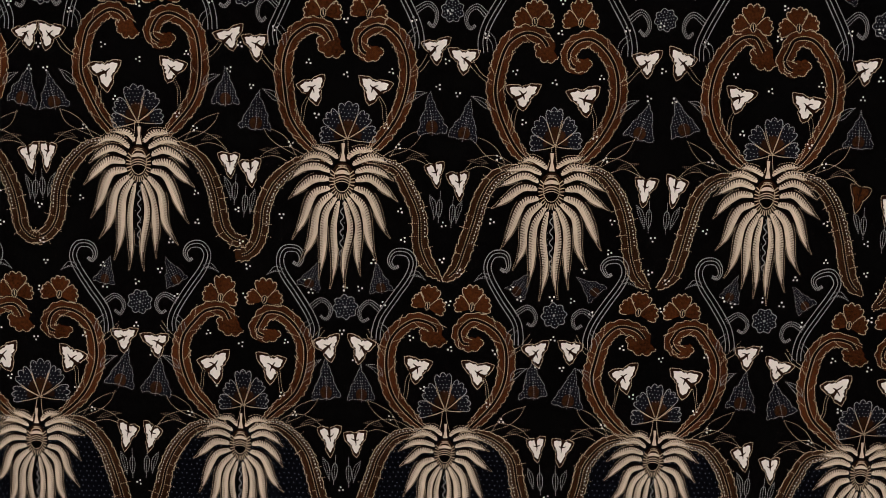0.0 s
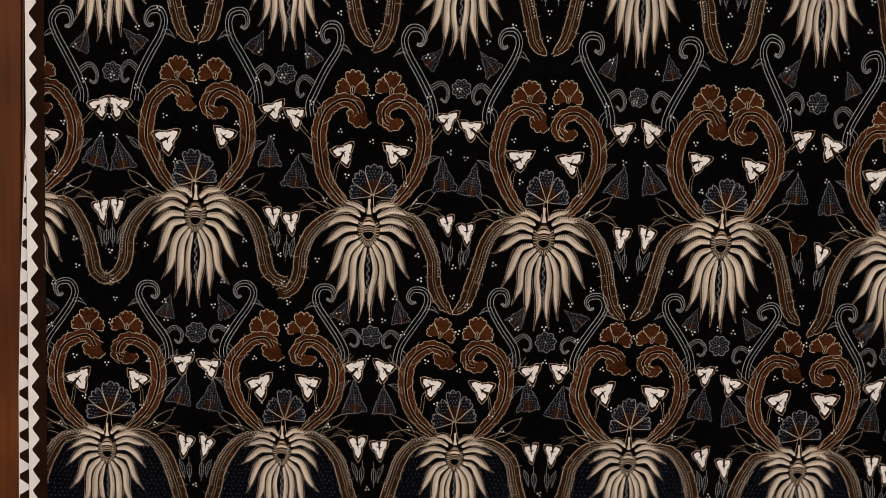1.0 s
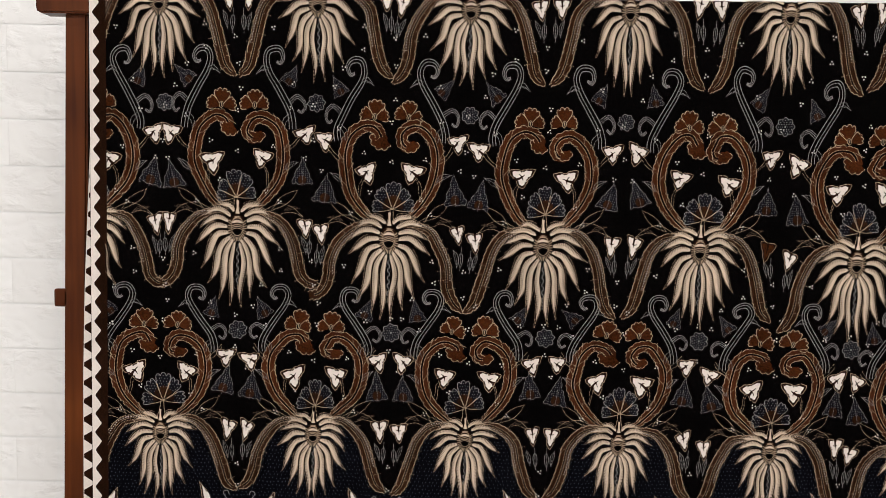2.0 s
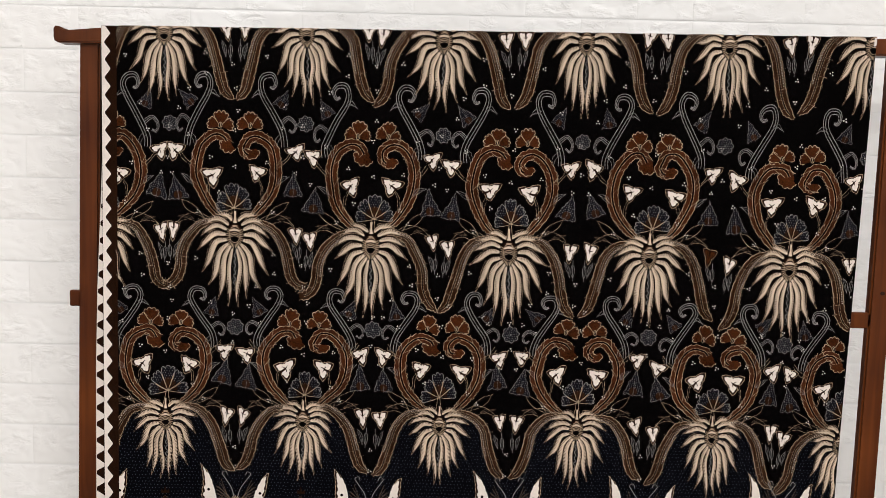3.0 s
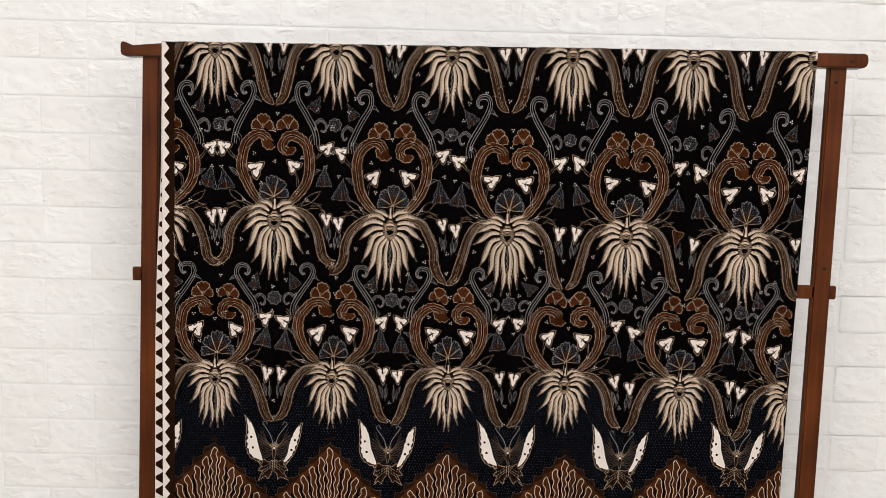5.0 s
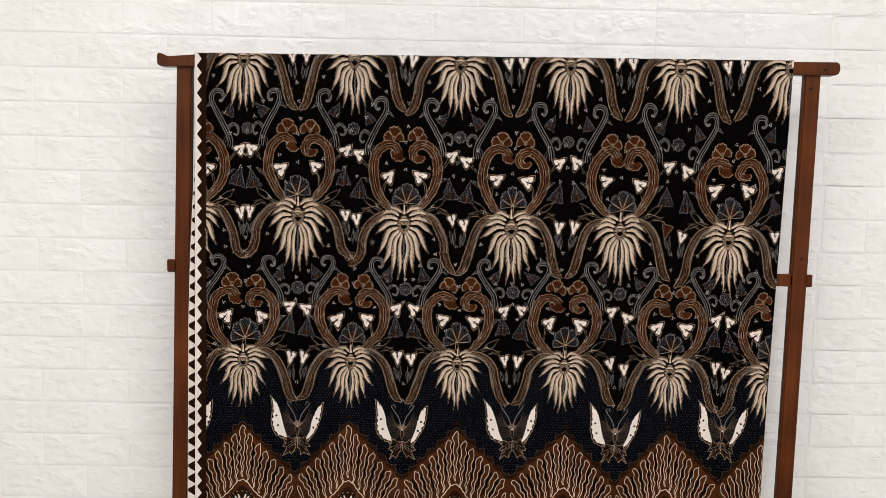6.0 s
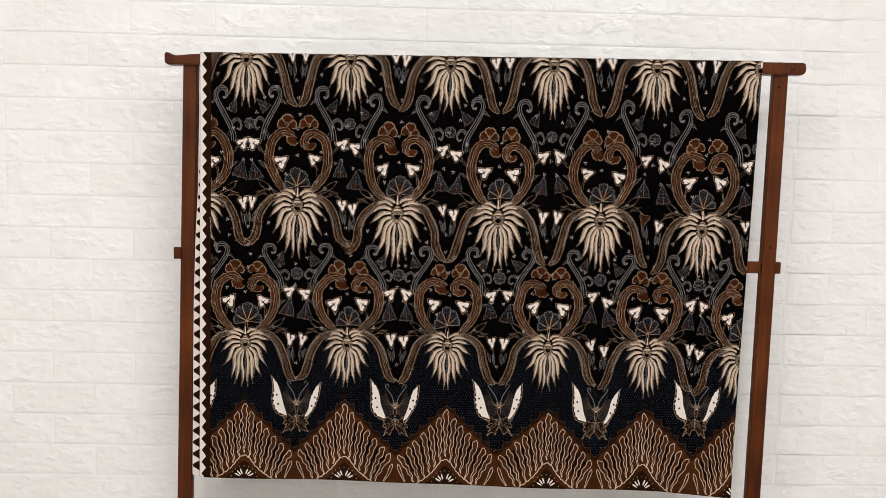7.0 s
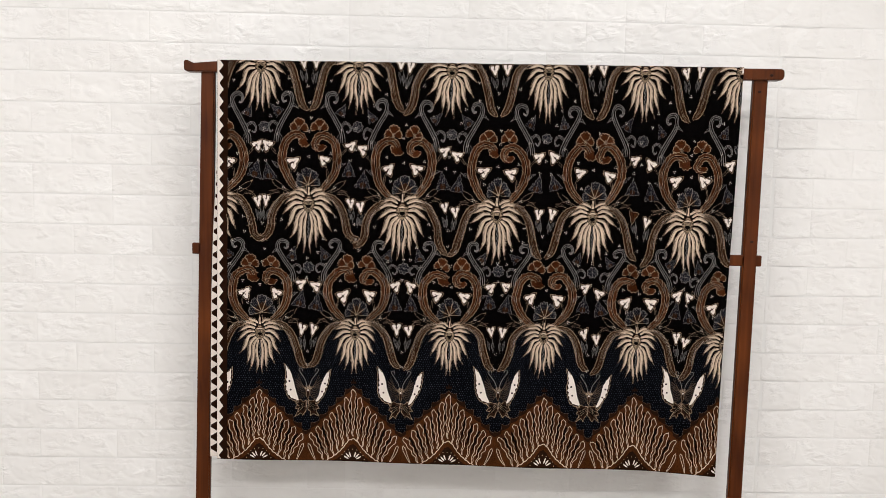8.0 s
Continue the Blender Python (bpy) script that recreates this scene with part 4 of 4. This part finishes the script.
def top_bar():
    """A straight bar whose ends are rounded; the one end is cut to an upturned lip."""
    bm = bmesh.new()
    out = [(-0.3655, 0.003), (-0.367, 0.008), (-0.367, 0.022), (-0.364, 0.0265), (-0.357, 0.0255), (-0.350, 0.0215), (-0.343, 0.0198), (-0.335, 0.0205), (-0.30, 0.0235), (-0.26, 0.0255)]
    out += [(1.036, 0.0265), (1.042, 0.0235), (1.0435, 0.016), (1.0435, 0.009), (1.041, 0.003), (1.036, 0.0), (-0.36, 0.0)]
    rings = []
    for y in (-0.166, -0.134):
        rings.append([bm.verts.new((x, y, 1.5285 + z + 0.0083 * (x + 0.367))) for x, z in out])
    bm.faces.new(rings[0])
    bm.faces.new(rings[1][::-1])
    for i in range(len(out)):
        j = (i + 1) % len(out)
        bm.faces.new((rings[0][j], rings[0][i], rings[1][i], rings[1][j]))
    bmesh.ops.recalc_face_normals(bm, faces=bm.faces)
    rim = [e for e in bm.edges if abs(e.verts[0].co.y - e.verts[1].co.y) < 1e-6]
    bmesh.ops.bevel(bm, geom=rim, offset=0.0022, segments=2, affect="EDGES")
    return bm


rack_part("top_bar", top_bar())


def mid_rail():
    bm = box(-0.3555, 1.0205, -0.153, -0.142, 1.1005, 1.1275, 0.0035, 3)
    for v in bm.verts:
        v.co.z -= 0.0045 * (v.co.x + 0.3555)
    return bm


rack_part("mid_rail", mid_rail())


def knot(x, z, y, r):
    bm = bmesh.new()
    bmesh.ops.create_uvsphere(bm, u_segments=12, v_segments=8, radius=1)
    for v in bm.verts:
        v.co = Vector((x + v.co.x * r * 1.3, y + v.co.y * 0.0006, z + v.co.z * r))
    return bm


for x, z, y in ((0.989, 1.513, -0.1562), (0.992, 1.155, -0.1562), (1.012, 1.551, -0.1662)):
    rack_part("knot", knot(x, z, y, 0.0032), WOOD_DARK, None, "small dark knot in the wood")

# ---- foam brick cladding: ten courses of bricks to a panel, each brick a pillowed piece ----
COURSE, PANEL = 0.077, 0.70
BRICKS = {}


def brick_mesh(width, seed):
    """One chiselled foam brick: sunk edges, uneven broken face."""
    rng = random.Random(seed)
    nx, nz = (46 if width > 0.15 else 24), 20
    off = Vector((rng.uniform(0, 50), rng.uniform(0, 50), rng.uniform(0, 50)))
    verts, faces = [], []
    w, h = width - 0.00015, COURSE - 0.0022
    for j in range(nz + 1):
        for i in range(nx + 1):
            fx, fz = i / nx, j / nz
            fx = 0.5 - 0.5 * math.cos(math.pi * fx) if i in (0, nx) else 0.0016 / width + (1 - 0.0032 / width) * (i - 1) / (nx - 2)
            fz = fz if j in (0, nz) else 0.022 + 0.956 * (j - 1) / (nz - 2)
            x, z = (fx - 0.5) * w, (fz - 0.5) * h
            edge = i in (0, nx) or j in (0, nz)
            rough = noise.noise(Vector((x * 22, z * 40, 0)) + off) + 0.5 * noise.noise(Vector((x * 60, z * 110, 3)) + off)
            # split-stone creases: narrow valleys that run slantwise
            vein = abs(noise.noise(Vector((x * 16 + z * 9, z * 24 - x * 5, 7)) + off))
            rough += 1.1 * min(1.0, vein / 0.10) - 1.1
            inner = min(1, (i - 1) / 3, (nx - 1 - i) / 3, (j - 1) / 2, (nz - 1 - j) / 2)
            verts.append((x, -0.0004 if edge else -0.0007 - 0.0008 * rough * inner - 0.0003 * inner, z))
    for j in range(nz):
        for i in range(nx):
            a = j * (nx + 1) + i
            faces.append((a, a + 1, a + nx + 2, a + nx + 1))
    data = bpy.data.meshes.new("brick")
    data.from_pydata(verts, [], faces)
    data.materials.append(FOAM)
    for p in data.polygons:
        p.use_smooth = True
    return data


for kind, width in (("full", 0.20), ("half", 0.10)):
    BRICKS[kind] = [brick_mesh(width, 11 + k + (50 if kind == "half" else 0)) for k in range(8)]
rng = random.Random(5)
Z_LINE = 1.694
SEAM = -6
NEXT_PANEL = 1.108


def course(j, x_from, x_to):
    z = Z_LINE + COURSE * (j + 0.5)
    # the panel between 0 and PANEL has straight ends; beyond it the bond runs on, and it shifts by half a brick at the level seam
    even_row = (j % 2 == 0) == (j >= SEAM)
    bricks = [(0.0, 0.10), (0.10, 0.20), (0.30, 0.20), (0.50, 0.20)] if even_row else [(0.0, 0.20), (0.20, 0.20), (0.40, 0.20), (0.60, 0.10)]
    x = 0.0
    while x > x_from:
        wide = 0.10 if x == 0.0 and not even_row else 0.20
        x = round(x - wide, 4)
        bricks.append((x, wide))
    x = PANEL
    while x < x_to:
        wide = 0.10 if x == PANEL and even_row else 0.20
        if j < 0 and x < NEXT_PANEL < x + 0.19:
            # the course is cut at the upright seam, where the next panel begins
            bricks.append((x, 0.10) if NEXT_PANEL - x < 0.15 else (x, 0.20))
            x = NEXT_PANEL
            wide = 0.10 if even_row else 0.20
        bricks.append((x, wide))
        x = round(x + wide, 4)
    for x, wide in bricks:
        ob = new("brick", rng.choice(BRICKS["full" if wide > 0.15 else "half"]))
        ob.location = (x + wide / 2, -0.0005, z)
        ob.parent = wall_north


for j in range(-18, 2):
    course(j, -1.15, 1.6)
